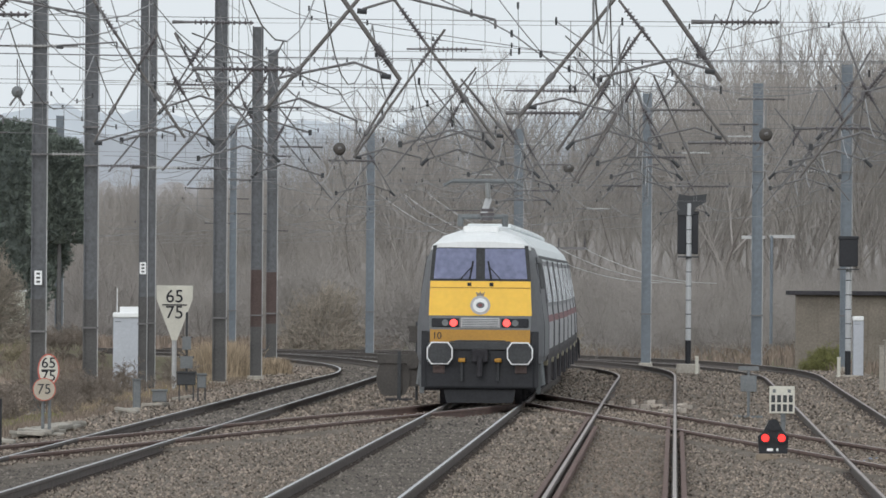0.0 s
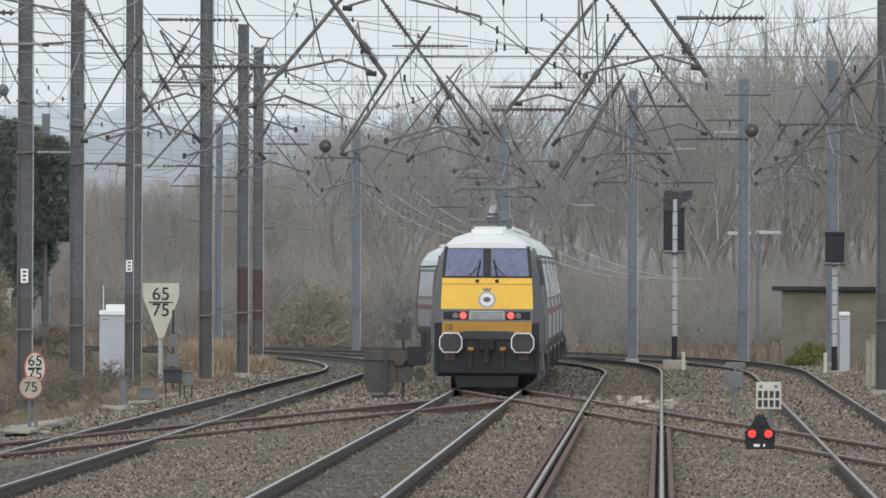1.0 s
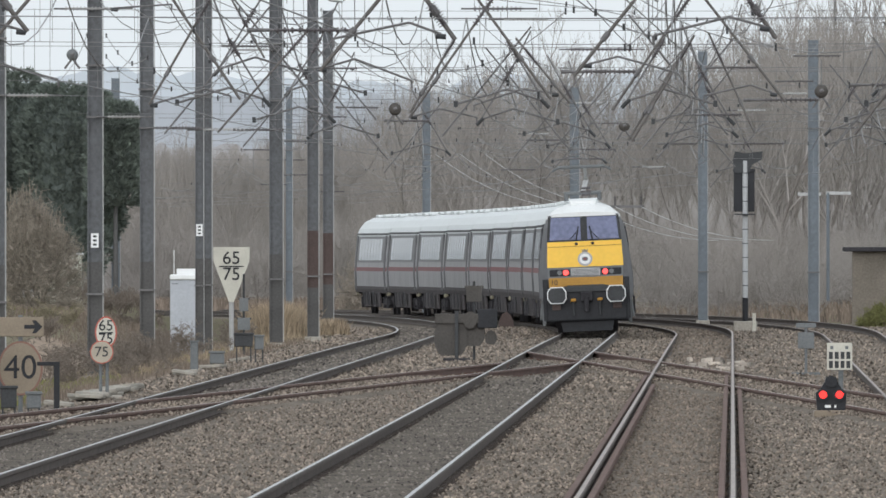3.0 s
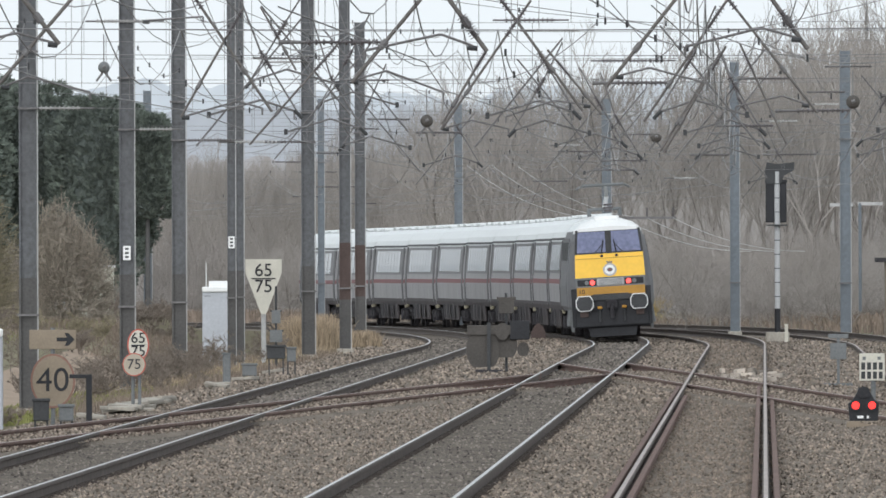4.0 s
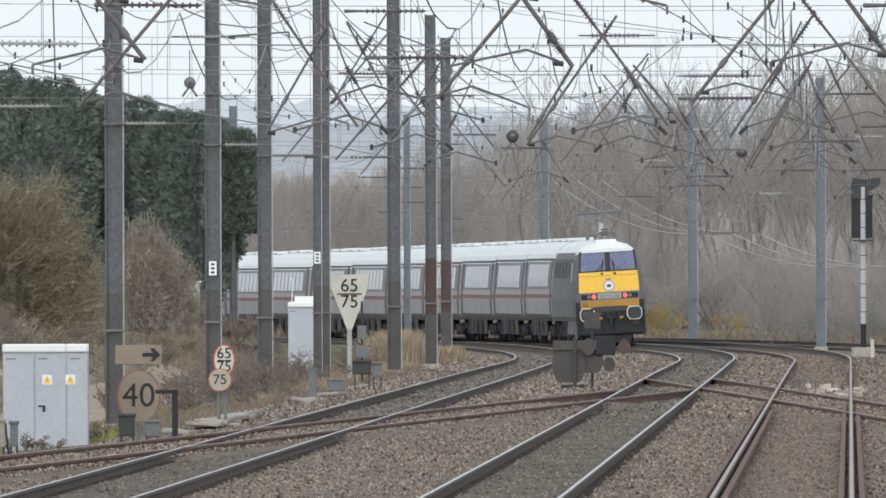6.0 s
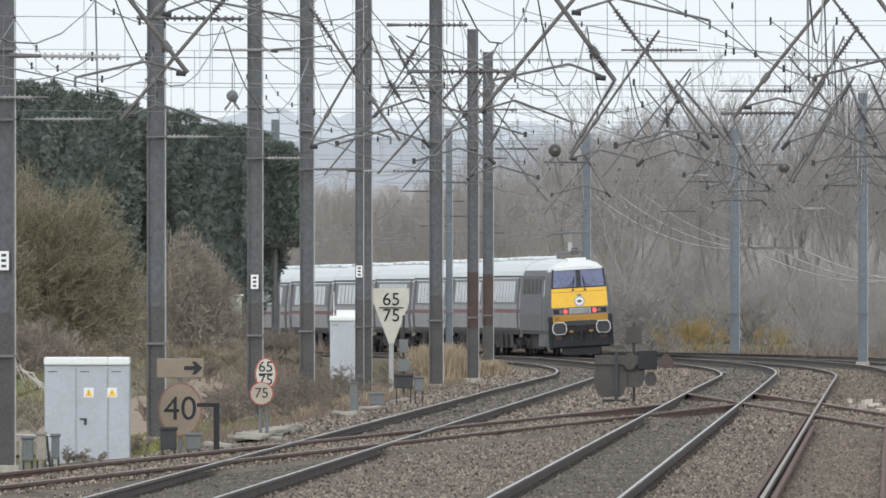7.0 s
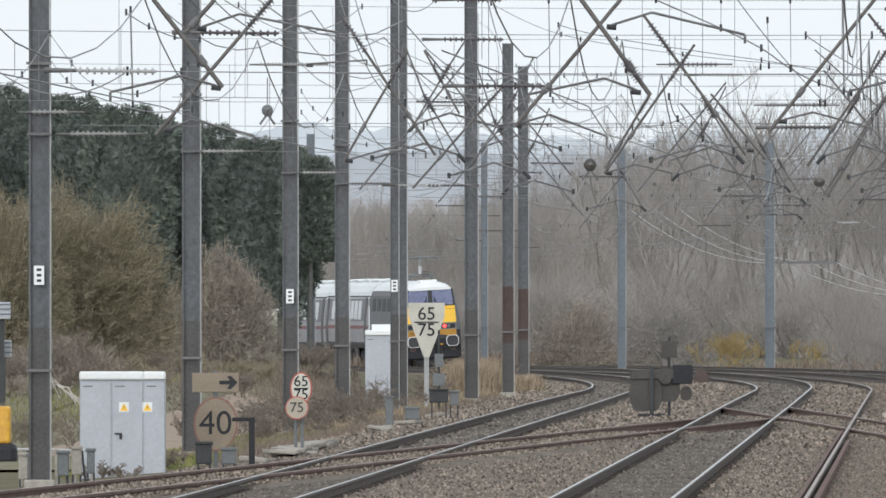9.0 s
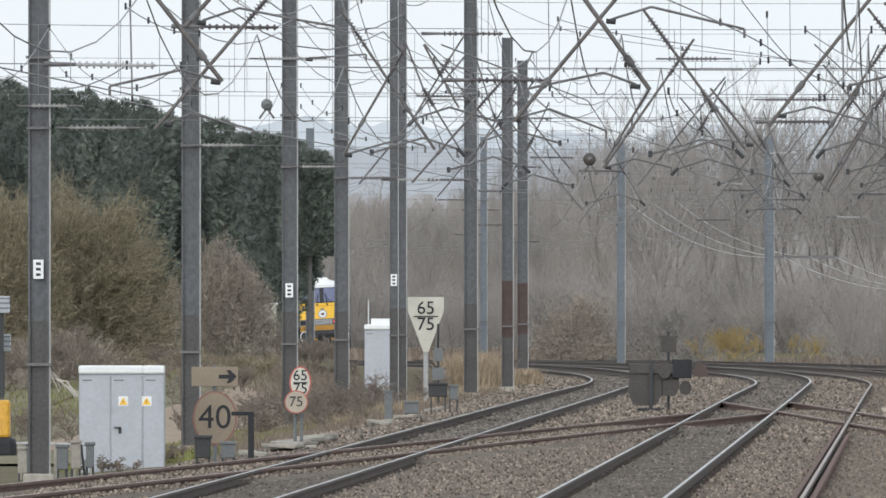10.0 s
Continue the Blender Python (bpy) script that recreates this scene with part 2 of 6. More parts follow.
def rail_chairs(fx, d0, d1, step=0.7, mat="rail_side"):
    """Clips that hold the rail feet down, too many to name one by one."""
    vs, fs = [], []
    for d in np.arange(d0, d1, step):
        for s in (-0.7525, 0.7525):
            x = fx(d) + s
            k = len(vs)
            for dz in (-0.17, -0.128):
                w = 0.15 if dz < -0.16 else 0.1
                vs += [(x - w, d - 0.06, dz), (x + w, d - 0.06, dz), (x + w, d + 0.06, dz), (x - w, d + 0.06, dz)]
            fs += [(k, k + 1, k + 5, k + 4), (k + 1, k + 2, k + 6, k + 5), (k + 2, k + 3, k + 7, k + 6), (k + 3, k, k + 4, k + 7), (k + 4, k + 5, k + 6, k + 7)]
    tagged(new("rail_clips", raw_mesh("rail_clips", vs, fs, [M[mat]])), "dark iron clips along the rail feet", "rail clips", kind="stuff")


for side in (-4.65, 0.0, 7.1):
    rail_chairs(lambda d: line_x(d, side), 195, 520)
rail_chairs(lambda d: -3.4 + 0.058 * (d - 338) + 0.0025, 230, 495, 0.9, "rail_red")
rail_chairs(lambda d: 8.9 - 0.0155 * (d - 420), 230, 545, 0.9, "rail_red")


# ---- overhead line masts ----
def mast(x, d, w, h, label, mat="steel", foot=0.0, tag=None):
    z = ground_z(x, d)
    m = thing("catenary_mast", (x, d, z), label, "mast", "overhead line masts")
    bm = bmesh.new()
    t = w * 0.09
    box(bm, -w / 2, -w / 2, 0, -w / 2 + t, w / 2, h)
    box(bm, w / 2 - t, -w / 2, 0, w / 2, w / 2, h)
    part("flange", bm, M[mat], m)
    bm = bmesh.new()
    box(bm, -w / 2 + t, -w * 0.14, 0, w / 2 - t, -w * 0.05, h - 0.02)
    part("web", bm, M[mat], m)
    bm = bmesh.new()
    box(bm, -w * 0.75, -w * 0.75, -0.3, w * 0.75, w * 0.75, 0.12, 0.03)
    part("footing", bm, M["concrete"], m)
    # Height up to which the mast is darker grey.
    darker = 1.42 if foot else 2.35 if mat == "steel" else 0.0
    for name, z0, z1, mm, lab in (("coated_foot", 0.12, darker, "darker", "darker grey lower mast section"), ("rusted_band", darker, foot, "rust_band", "red brown rusted mast section")):
        if z1 > z0:
            for s in (-1, 1):
                bm = bmesh.new()
                box(bm, s * (w / 2 - t / 2) - t / 2 - 0.004, -w / 2 - 0.004, z0, s * (w / 2 - t / 2) + t / 2 + 0.004, w / 2 + 0.004, z1)
                part(name, bm, M[mm], m, lab)
            bm = bmesh.new()
            box(bm, -w / 2 + t + 0.004, -w * 0.14 - 0.004, z0, w / 2 - t - 0.004, -w * 0.05 + 0.004, z1)
            part("web_" + name.split("_")[1], bm, M[mm], m, lab)
    for zz in (1.7, 6.2):
        bm = bmesh.new()
        box(bm, -w * 0.62, -w * 0.62, zz, w * 0.62, -w * 0.5, zz + 0.04)
        part("clamp_band", bm, M["galv"], m)
    bm = bmesh.new()
    rod(bm, (w * 0.56, -w * 0.45, 0), (w * 0.56, -w * 0.45, h * 0.9), 0.012, 6)
    part("earth_strap", bm, M["insul_grey"], m)
    if tag:
        bm = bmesh.new()
        box(bm, -0.075, -w * 0.62, tag - z - 0.14, 0.075, -w * 0.57, tag - z + 0.14)
        pl = part("number_plate", bm, M["white"], m, "small white plate with dark bars")
        for k in (-0.08, 0.0, 0.08):
            bm = bmesh.new()
            box(bm, -0.035, -w * 0.625, tag - z + k - 0.02, 0.035, -w * 0.62, tag - z + k + 0.02)
            part("printed_bar", bm, M["dark"], pl)
    return m


LEFT = "weathered grey steel column beside the running line"
mast(-5.99, 356, 0.30, 9.6, LEFT, tag=2.80)
mast(-4.39, 415, 0.30, 9.6, LEFT)
mast(-3.11, 478, 0.29, 10.9, LEFT, tag=2.50)
mast(-2.38, 545, 0.31, 10.9, LEFT)
mast(-1.26, 572, 0.19, 10.9, LEFT, tag=2.75)
mast(-1.08, 580, 0.19, 10.9, LEFT)
mast(0.58, 612, 0.33, 10.9, LEFT)
mast(1.59, 645, 0.29, 9.4, "grey column with a rusted lower half", foot=2.93)
mast(2.21, 715, 0.30, 9.5, "grey column with a rusted lower half", foot=2.93)


def mast_bracket(x, d, z, x0, x1, grey=True):
    """A horizontal string of insulators clamped to a mast."""
    b = thing("bracket_insulator", (x, d - 0.2, z), "ribbed insulator string clamped across a steel mast", "insulator", "mast insulators")
    n = max(5, int((x1 - x0) * 14))
    bm = bmesh.new()
    for i in range(n):
        c = x0 + (x1 - x0) * (i + 0.5) / n
        rod(bm, (c - 0.010, 0, 0), (c + 0.010, 0, 0), 0.040, 8)
    rod(bm, (x0, 0, 0), (x1, 0, 0), 0.018, 6)
    part("ribbed_string", bm, M["bracket" if grey else "insul"], b)
    bm = bmesh.new()
    box(bm, -0.17, 0.0, -0.018, 0.17, 0.06, 0.018)
    part("clamp", bm, M["galv"], b)
    bm = bmesh.new()
    rod(bm, (x0 - 0.2, 0, 0), (x1 + 0.25, 0, 0), 0.015, 6)
    part("tie_rod", bm, M["galv"], b)


mast_bracket(-5.99, 356, 5.19, -0.1, 0.42)
mast_bracket(-5.99, 356, 4.87, 0.45, 1.3)
mast_bracket(-4.39, 415, 4.97, 0.2, 0.9)
mast_bracket(-3.11, 478, 4.93, 0.25, 0.9)
mast_bracket(-3.11, 478, 7.06, -0.6, 0.5)
mast_bracket(-2.38, 545, 5.03, 0.2, 1.2, False)
mast_bracket(0.58, 612, 7.31, -1.0, -0.2)
mast_bracket(0.58, 612, 7.46, -0.25, 0.3)
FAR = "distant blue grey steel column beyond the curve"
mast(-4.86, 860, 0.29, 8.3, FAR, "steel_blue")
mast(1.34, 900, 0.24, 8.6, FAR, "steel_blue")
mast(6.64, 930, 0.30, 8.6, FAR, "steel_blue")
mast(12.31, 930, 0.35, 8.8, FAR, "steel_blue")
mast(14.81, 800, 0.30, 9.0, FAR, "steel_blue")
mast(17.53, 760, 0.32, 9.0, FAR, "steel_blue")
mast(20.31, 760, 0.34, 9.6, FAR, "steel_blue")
mast(16.17, 560, 0.36, 9.4, FAR, "steel")


# ---- the train ----
HALF = [(0.0, 3.62), (0.45, 3.58), (0.80, 3.44), (1.04, 3.20), (1.17, 2.92), (1.28, 2.30), (1.365, 1.60), (1.365, 1.02), (1.31, 0.86)]
SLIM = 0.925


def slim(vehicle, names):
    """Narrow the named parts to the true body width."""
    for o in vehicle.children:
        if o.name.split(".")[0] in names:
            o.data.transform(Matrix.Diagonal((SLIM, 1, 1, 1)))



def loft(bm, sections):
    """Skin over mirrored half outlines: (y, outline) from end to end, closed at both ends."""
    rings = []
    for y, half in sections:
        pts = half + [(-x, z) for x, z in half[::-1] if x > 1e-6]
        rings.append([bm.verts.new((x, y, z)) for x, z in pts])
    n = len(rings[0])
    for a, b in zip(rings, rings[1:]):
        for i in range(n):
            bm.faces.new((a[i], a[(i + 1) % n], b[(i + 1) % n], b[i]))
    bm.faces.new(rings[0][::-1])
    bm.faces.new(rings[-1])


def bogie(y, v):
    bm = bmesh.new()
    for s in (-1.02, 1.02):
        box(bm, s - 0.09, y - 1.9, 0.42, s + 0.09, y + 1.9, 0.66, 0.03)
        for k in (-1.3, 1.3):
            box(bm, s - 0.14, y + k - 0.2, 0.3, s + 0.14, y + k + 0.2, 0.7, 0.03)
    box(bm, -1.0, y - 0.25, 0.45, 1.0, y + 0.25, 0.75)
    b = part("bogie", bm, M["under"], v)
    for k in (-1.3, 1.3):
        bm = bmesh.new()
        rod(bm, (-0.72, y + k, 0.5), (0.72, y + k, 0.5), 0.09, 8)
        for s in (-0.7525, 0.7525):
            rod(bm, (s - 0.06, y + k, 0.5), (s + 0.06, y + k, 0.5), 0.46, 20)
        part("wheelset", bm, M["under"], b)


def build_coach():
    """A coach with its middle at the origin, 22.6 m long."""
    v = thing("railway_coach", (0, 0, 0), "silver grey passenger coach with dark windows and red stripe", "railway coach", "coaches of the train")
    L = 11.42
    bm = bmesh.new()
    loft(bm, [(-L, HALF), (L, HALF)])
    part("body", bm, M["body"], v)
    bm = bmesh.new()
    cap = [(x * 1.006, z + 0.012) for x, z in HALF[:5]]
    vs = cap + [(-x, z) for x, z in cap[::-1] if x > 0]
    a = [bm.verts.new((x, -L - 0.01, z)) for x, z in vs]
    b = [bm.verts.new((x, L + 0.01, z)) for x, z in vs]
    for i in range(len(vs) - 1):
        bm.faces.new((a[i], a[i + 1], b[i + 1], b[i]))
    bm.faces.new(a[::-1])
    bm.faces.new(b)
    part("roof", bm, M["roof"], v, "pale grey ribbed roof")
    for y in (-8, -3, 3, 8):
        bm = bmesh.new()
        box(bm, -0.5, y - 0.9, 3.60, 0.5, y + 0.9, 3.70, 0.03)
        part("roof_vent", bm, M["roof"], v)
    for s in (-1, 1):
        bm = bmesh.new()
        prism(bm, [(s * 1.30, 1.80), (s * 1.351, 1.80), (s * 1.372, 1.66), (s * 1.30, 1.66)], -L, L)
        part("stripe", bm, M["stripe"], v, "dull red waist stripe")
        bm = bmesh.new()
        prism(bm, [(s * 1.15, 2.93), (s * 1.180, 2.93), (s * 1.293, 2.29), (s * 1.328, 1.98), (s * 1.28, 1.98)], -9.75, 9.75)
        part("window_band", bm, M["band"], v, "mid grey window band")
        for i in range(8):
            y0 = -8.1 + 2.06 * i
            bm = bmesh.new()
            prism(bm, [(s * 1.16, 2.84), (s * 1.206, 2.84), (s * 1.300, 2.30), (s * 1.332, 2.06), (s * 1.28, 2.06)], y0, y0 + 1.76)
            part("window", bm, M["window"], v)
        for y0 in (-10.9, 9.9):
            bm = bmesh.new()
            prism(bm, [(s * 1.18, 2.96), (s * 1.197, 2.96), (s * 1.31, 2.2), (s * 1.38, 1.6), (s * 1.38, 1.0), (s * 1.3, 1.0)], y0, y0 + 1.0)
            part("door", bm, M["door"], v, "dark grey plug door")
    for e in (-1, 1):
        bm = bmesh.new()
        inner = [(x * 0.93, z - 0.07) for x, z in HALF]
        loft(bm, [(min(e * L, e * 11.69), inner), (max(e * L, e * 11.69), inner)])
        part("gangway", bm, M["black"], v, "black flexible gangway")
        for s in (-1.3, 1.3):
            bm = bmesh.new()
            box(bm, s - 0.05, e * 11.1 - 0.07, 0.76, s + 0.06, e * 11.1 + 0.07, 0.88, 0.02)
            part("jack_bracket", bm, M["jack"], v)
    bm = bmesh.new()
    box(bm, -1.10, -11.2, 0.55, 1.10, 11.2, 0.95, 0.05)
    part("underframe", bm, M["under"], v)
    for s in (-1, 1):
        bm = bmesh.new()
        box(bm, s * 1.30 - 0.04, -5.7, 0.34, s * 1.30 + 0.04, 5.7, 1.0, 0.03)
        sk = part("skirt", bm, M["skirt"], v, "sooty dark grey equipment skirt")
        for y in (-3.4, 0.2, 2.9):
            bm = bmesh.new()
            box(bm, s * 1.345 - 0.01, y - 0.6, 0.42, s * 1.345 + 0.01, y + 0.6, 0.9, 0.006)
            part("hatch", bm, M["under"], sk)
        bm = bmesh.new()
        prism(bm, [(s * 1.372, 1.10), (s * 1.376, 1.10), (s * 1.376, 1.0), (s * 1.335, 0.86), (s * 1.30, 0.86)], -11.42, 11.42)
        part("sole_bar", bm, M["skirt"], v)
        bm = bmesh.new()
        prism(bm, [(s * 1.12, 3.05), (s * 1.165, 3.03), (s * 1.178, 2.98), (s * 1.12, 2.98)], -11.42, 11.42)
        part("gutter", bm, M["dark"], v, "dark rain gutter")
    slim(v, ("skirt", "sole_bar", "gutter", "body", "roof", "roof_vent", "stripe", "window_band", "window", "door", "gangway", "jack_bracket", "underframe"))
    for y in (-7.9, 7.9):
        bogie(y, v)
    return v


def build_loco():
    """The locomotive at the tail: its blunt cab end at y = 0, its length along +y."""
    v = thing("electric_locomotive", (0, 0, 0), "grey electric locomotive with yellow cab end and red tail lamps", "locomotive")
    face = [(0.0, 3.27), (0.30, 3.265), (0.60, 3.25), (0.92, 3.23), (1.00, 2.90), (1.03, 2.30), (1.06, 1.60), (1.06, 1.02), (1.02, 0.86)]
    full = [(0.0, 3.53), (0.45, 3.49), (0.80, 3.38), (1.04, 3.19)] + HALF[4:]
    mid = [(0.0, 3.44), (0.34, 3.42), (0.66, 3.35), (0.95, 3.22), (1.10, 2.90), (1.18, 2.30), (1.24, 1.60), (1.24, 1.02), (1.20, 0.86)]
    bm = bmesh.new()
    loft(bm, [(0.0, face), (0.30, mid), (0.85, full), (18.9, full), (19.3, mid)])
    part("body", bm, M["body_dark"], v)
    bm = bmesh.new()
    rows = [(-0.03, [(x * 1.0, z + 0.02) for x, z in face[:4]] + [(0.95, 3.17)]), (0.30, [(x * 1.02, z + 0.025) for x, z in mid[:4]] + [(1.02, 3.14)]), (0.85, [(x * 1.01, z + 0.02) for x, z in full[:4]] + [(1.08, 3.12)]), (2.2, [(x * 1.01, z + 0.02) for x, z in full[:4]] + [(1.08, 3.12)])]
    loft(bm, rows)
    part("cab_roof", bm, M["white"], v, "bright white domed cab roof")
    bm = bmesh.new()
    box(bm, -0.36, 0.5, 3.46, 0.36, 2.0, 3.60, 0.04)
    part("roof_hatch", bm, M["white"], v)
    bm = bmesh.new()
    loft(bm, [(2.25, [(0.0, 3.56), (0.45, 3.52), (0.8, 3.41), (1.05, 3.2)] + [(1.0, 3.1)]), (19.0, [(0.0, 3.56), (0.45, 3.52), (0.8, 3.41), (1.05, 3.2)] + [(1.0, 3.1)])])
    part("roof", bm, M["roof"], v)
    for s in (-1, 1):
        bm = bmesh.new()
        prism(bm, [(s * 1.20, 3.0), (s * 1.185, 3.0), (s * 1.385, 1.6), (s * 1.385, 1.0), (s * 1.3, 0.9), (s * 1.25, 1.6)], 2.6, 18.8)
        part("side_panel", bm, M["body_dark"], v, "mid grey body side")
        bm = bmesh.new()
        prism(bm, [(s * 1.17, 2.86), (s * 1.205, 2.86), (s * 1.30, 2.25), (s * 1.26, 2.25)], 1.4, 2.0)
        part("cab_side_window", bm, M["window"], v)
        for k in range(5):
            bm = bmesh.new()
            prism(bm, [(s * 1.19, 2.88), (s * 1.222, 2.88), (s * 1.30, 2.35), (s * 1.27, 2.35)], 4.0 + k * 2.8, 5.8 + k * 2.8)
            part("grille", bm, M["dark"], v, "dark louvred body side grille")
    # cab end, from the top down
    bm = bmesh.new()
    prism(bm, [(-0.95, 3.21), (0.95, 3.21), (1.01, 2.50), (-1.01, 2.50)], -0.012, 0.02)
    part("windscreen_surround", bm, M["dark"], v)
    for s in (-1, 1):
        bm = bmesh.new()
        prism(bm, [(s * 0.09, 3.15), (s * 0.88, 3.15), (s * 0.935, 2.545), (s * 0.09, 2.545)], -0.03, 0.0)
        w = part("windscreen", bm, M["screen"], v, "blue tinted windscreen pane")
        bm = bmesh.new()
        rod(bm, (s * 0.22, -0.05, 2.52), (s * 0.15, -0.05, 2.90), 0.018, 6)
        rod(bm, (s * 0.16, -0.05, 2.80), (s * 0.40, -0.05, 2.54), 0.010, 6)
        part("wiper", bm, M["black"], w)
        bm = bmesh.new()
        box(bm, s * 0.22 - 0.04, -0.06, 2.40, s * 0.22 + 0.04, -0.02, 2.47, 0.01)
        part("wiper_spindle", bm, M["black"], v)
    bm = bmesh.new()
    prism(bm, [(-1.0, 2.50), (1.0, 2.50), (1.03, 1.81), (-1.03, 1.81)], -0.035, 0.02)
    part("nose_panel", bm, M["yellow"], v, "bright yellow warning panel")
    bm = bmesh.new()
    box(bm, -1.02, -0.028, 1.53, 1.02, 0.02, 1.805)
    part("lamp_band", bm, M["grey"], v)
    bm = bmesh.new()
    box(bm, -0.39, -0.05, 1.56, 0.39, -0.01, 1.77, 0.02)
    lb = part("louvre_panel", bm, M["insul_grey"], v)
    for k in range(5):
        bm = bmesh.new()
        box(bm, -0.36, -0.058, 1.585 + k * 0.036, 0.36, -0.048, 1.60 + k * 0.036)
        part("louvre", bm, M["grey"], lb)
    for s in (-1, 1):
        bm = bmesh.new()
        box(bm, min(s * 0.42, s * 0.97), -0.045, 1.575, max(s * 0.42, s * 0.97), -0.015, 1.755, 0.02)
        cl = part("lamp_housing", bm, M["black"], v)
        bm = bmesh.new()
        prism(bm, oval(s * 0.53, 1.665, 0.075, 0.075, 20), -0.062, -0.03)
        part("tail_lamp", bm, M["lamp_red"], cl, "lit red tail lamp")
        bm = bmesh.new()
        prism(bm, oval(s * 0.70, 1.665, 0.065, 0.065, 20), -0.058, -0.03)
        part("headlamp", bm, M["grey"], cl)
    bm = bmesh.new()
    prism(bm, [(-1.0, 1.53), (1.0, 1.53), (1.0, 1.27), (0.55, 1.27), (0.5, 1.32), (-0.5, 1.32), (-0.55, 1.27), (-1.0, 1.27)], -0.04, 0.02)
    part("lower_panel", bm, M["orange"], v, "grimy orange yellow lower panel")
    text("painted_number", "10", 0.19, (-0.86, -0.047, 1.40), v, M["black"])
    bm = bmesh.new()
    prism(bm, oval(0, 2.02, 0.20, 0.19), -0.055, -0.03)
    em = part("round_emblem", bm, M["insul_grey"], v, "round silver and white crest")
    for rx, c, y in ((0.15, "white", -0.062), (0.085, "grey", -0.069), (0.045, "stripe", -0.075)):
        bm = bmesh.new()
        prism(bm, oval(0, 2.02, rx, rx * (0.95 if rx > 0.1 else 0.7)), y, -0.05)
        part("emblem_ring", bm, M[c], em)
    bm = bmesh.new()
    prism(bm, [(-0.07, 2.20), (0.07, 2.20), (0.09, 2.29), (0.03, 2.25), (0.0, 2.30), (-0.03, 2.25), (-0.09, 2.29)], -0.05, -0.03)
    part("emblem_crown", bm, M["tan"], em)
    # buffers, coupling, valance
    bm = bmesh.new()
    box(bm, -1.18, -0.02, 0.35, 1.18, 0.6, 1.27, 0.05)
    part("buffer_beam", bm, M["black"], v)
    for s in (-1, 1):
        bm = bmesh.new()
        rod(bm, (s * 0.80, 0.1, 1.06), (s * 0.80, -0.42, 1.06), 0.13, 14)
        bf = part("buffer", bm, M["black"], v)
        oct_o = [(s * 0.80 + x, 1.06 + z) for x, z in ((-0.26, 0.1), (-0.17, 0.225), (0.17, 0.225), (0.26, 0.1), (0.26, -0.1), (0.17, -0.225), (-0.17, -0.225), (-0.26, -0.1))]
        oct_i = [(s * 0.80 + (x - s * 0.80) * 0.90, 1.06 + (z - 1.06) * 0.89) for x, z in oct_o]
        bm = bmesh.new()
        prism(bm, oct_o, -0.47, -0.42)
        part("buffer_rim", bm, M["white"], bf, "white painted buffer rim")
        bm = bmesh.new()
        prism(bm, oct_i, -0.49, -0.43)
        part("buffer_face", bm, M["dark"], bf)
        bm = bmesh.new()
        box(bm, s * 0.82 - 0.12, -0.06, 0.66, s * 0.82 + 0.12, -0.01, 0.82, 0.02)
        part("jumper_box", bm, M["rust_band"], v)
        bm = bmesh.new()
        rod(bm, (s * 0.36, -0.12, 0.95), (s * 0.36, -0.12, 0.5), 0.03, 8)
        hose = part("brake_hose", bm, M["dark"], v)
        bm = bmesh.new()
        box(bm, s * 0.36 - 0.07, -0.2, 0.88, s * 0.36 + 0.07, -0.06, 0.96, 0.02)
        part("hose_tap", bm, M["orange"], hose)
        bm = bmesh.new()
        box(bm, s * 1.26 - 0.05, 0.9, 0.25, s * 1.26 + 0.05, 1.0, 1.0)
        part("step", bm, M["grey"], v)
    bm = bmesh.new()
    box(bm, -0.16, -0.3, 0.88, 0.16, 0.0, 1.14, 0.03)
    rod(bm, (0, -0.3, 1.0), (0, -0.34, 0.6), 0.06, 8)
    part("coupling", bm, M["under"], v)
    bm = bmesh.new()
    prism(bm, [(-0.78, 0.36), (0.78, 0.36), (0.72, 0.07), (-0.72, 0.07)], 0.15, 0.7)
    part("valance", bm, M["black"], v)
    bm = bmesh.new()
    box(bm, -1.2, 4.5, 0.3, 1.2, 15, 0.9, 0.05)
    part("underframe", bm, M["under"], v)
    slim(v, ("body", "cab_roof", "roof", "side_panel", "cab_side_window", "grille", "underframe", "valance", "buffer_beam", "step"))
    for y in (3.6, 15.7):
        bogie(y, v)
    for s in (-1, 1):
        bm = bmesh.new()
        prism(bm, [(s * 1.02, 1.50), (s * 1.17, 1.50), (s * 1.17, 0.38), (s * 1.06, 0.38)], 0.02, 0.5)
        part("cab_corner", bm, M["black"], v, "black lower cab corner")
        for k in range(6):
            bm = bmesh.new()
            rod(bm, (s * 1.18, 1.4 + 0.9 * k, 0.95), (s * 1.24, 1.4 + 0.9 * k, 0.42), 0.045, 8)
            part("damper", bm, M["grey"], v)
    bm = bmesh.new()
    box(bm, -0.62, -0.07, 1.12, 0.62, -0.02, 1.30, 0.03)
    part("coupler_shroud", bm, M["dark"], v)
    bm = bmesh.new()
    box(bm, -1.0, -0.045, 2.36, 1.0, -0.032, 2.375)
    part("panel_seam", bm, M["orange"], v)
    # pantograph
    bm = bmesh.new()
    rod(bm, (-0.5, 4.6, 3.80), (0.5, 4.6, 3.80), 0.05, 8)
    rod(bm, (-0.45, 4.6, 3.6), (-0.45, 4.6, 3.82), 0.06, 8)
    rod(bm, (0.45, 4.6, 3.6), (0.45, 4.6, 3.82), 0.06, 8)
    pg = part("pantograph", bm, M["grey"], v, "raised single arm pantograph")
    bm = bmesh.new()
    rod(bm, (0, 4.6, 3.80), (0.1, 6.0, 4.15), 0.07, 8)
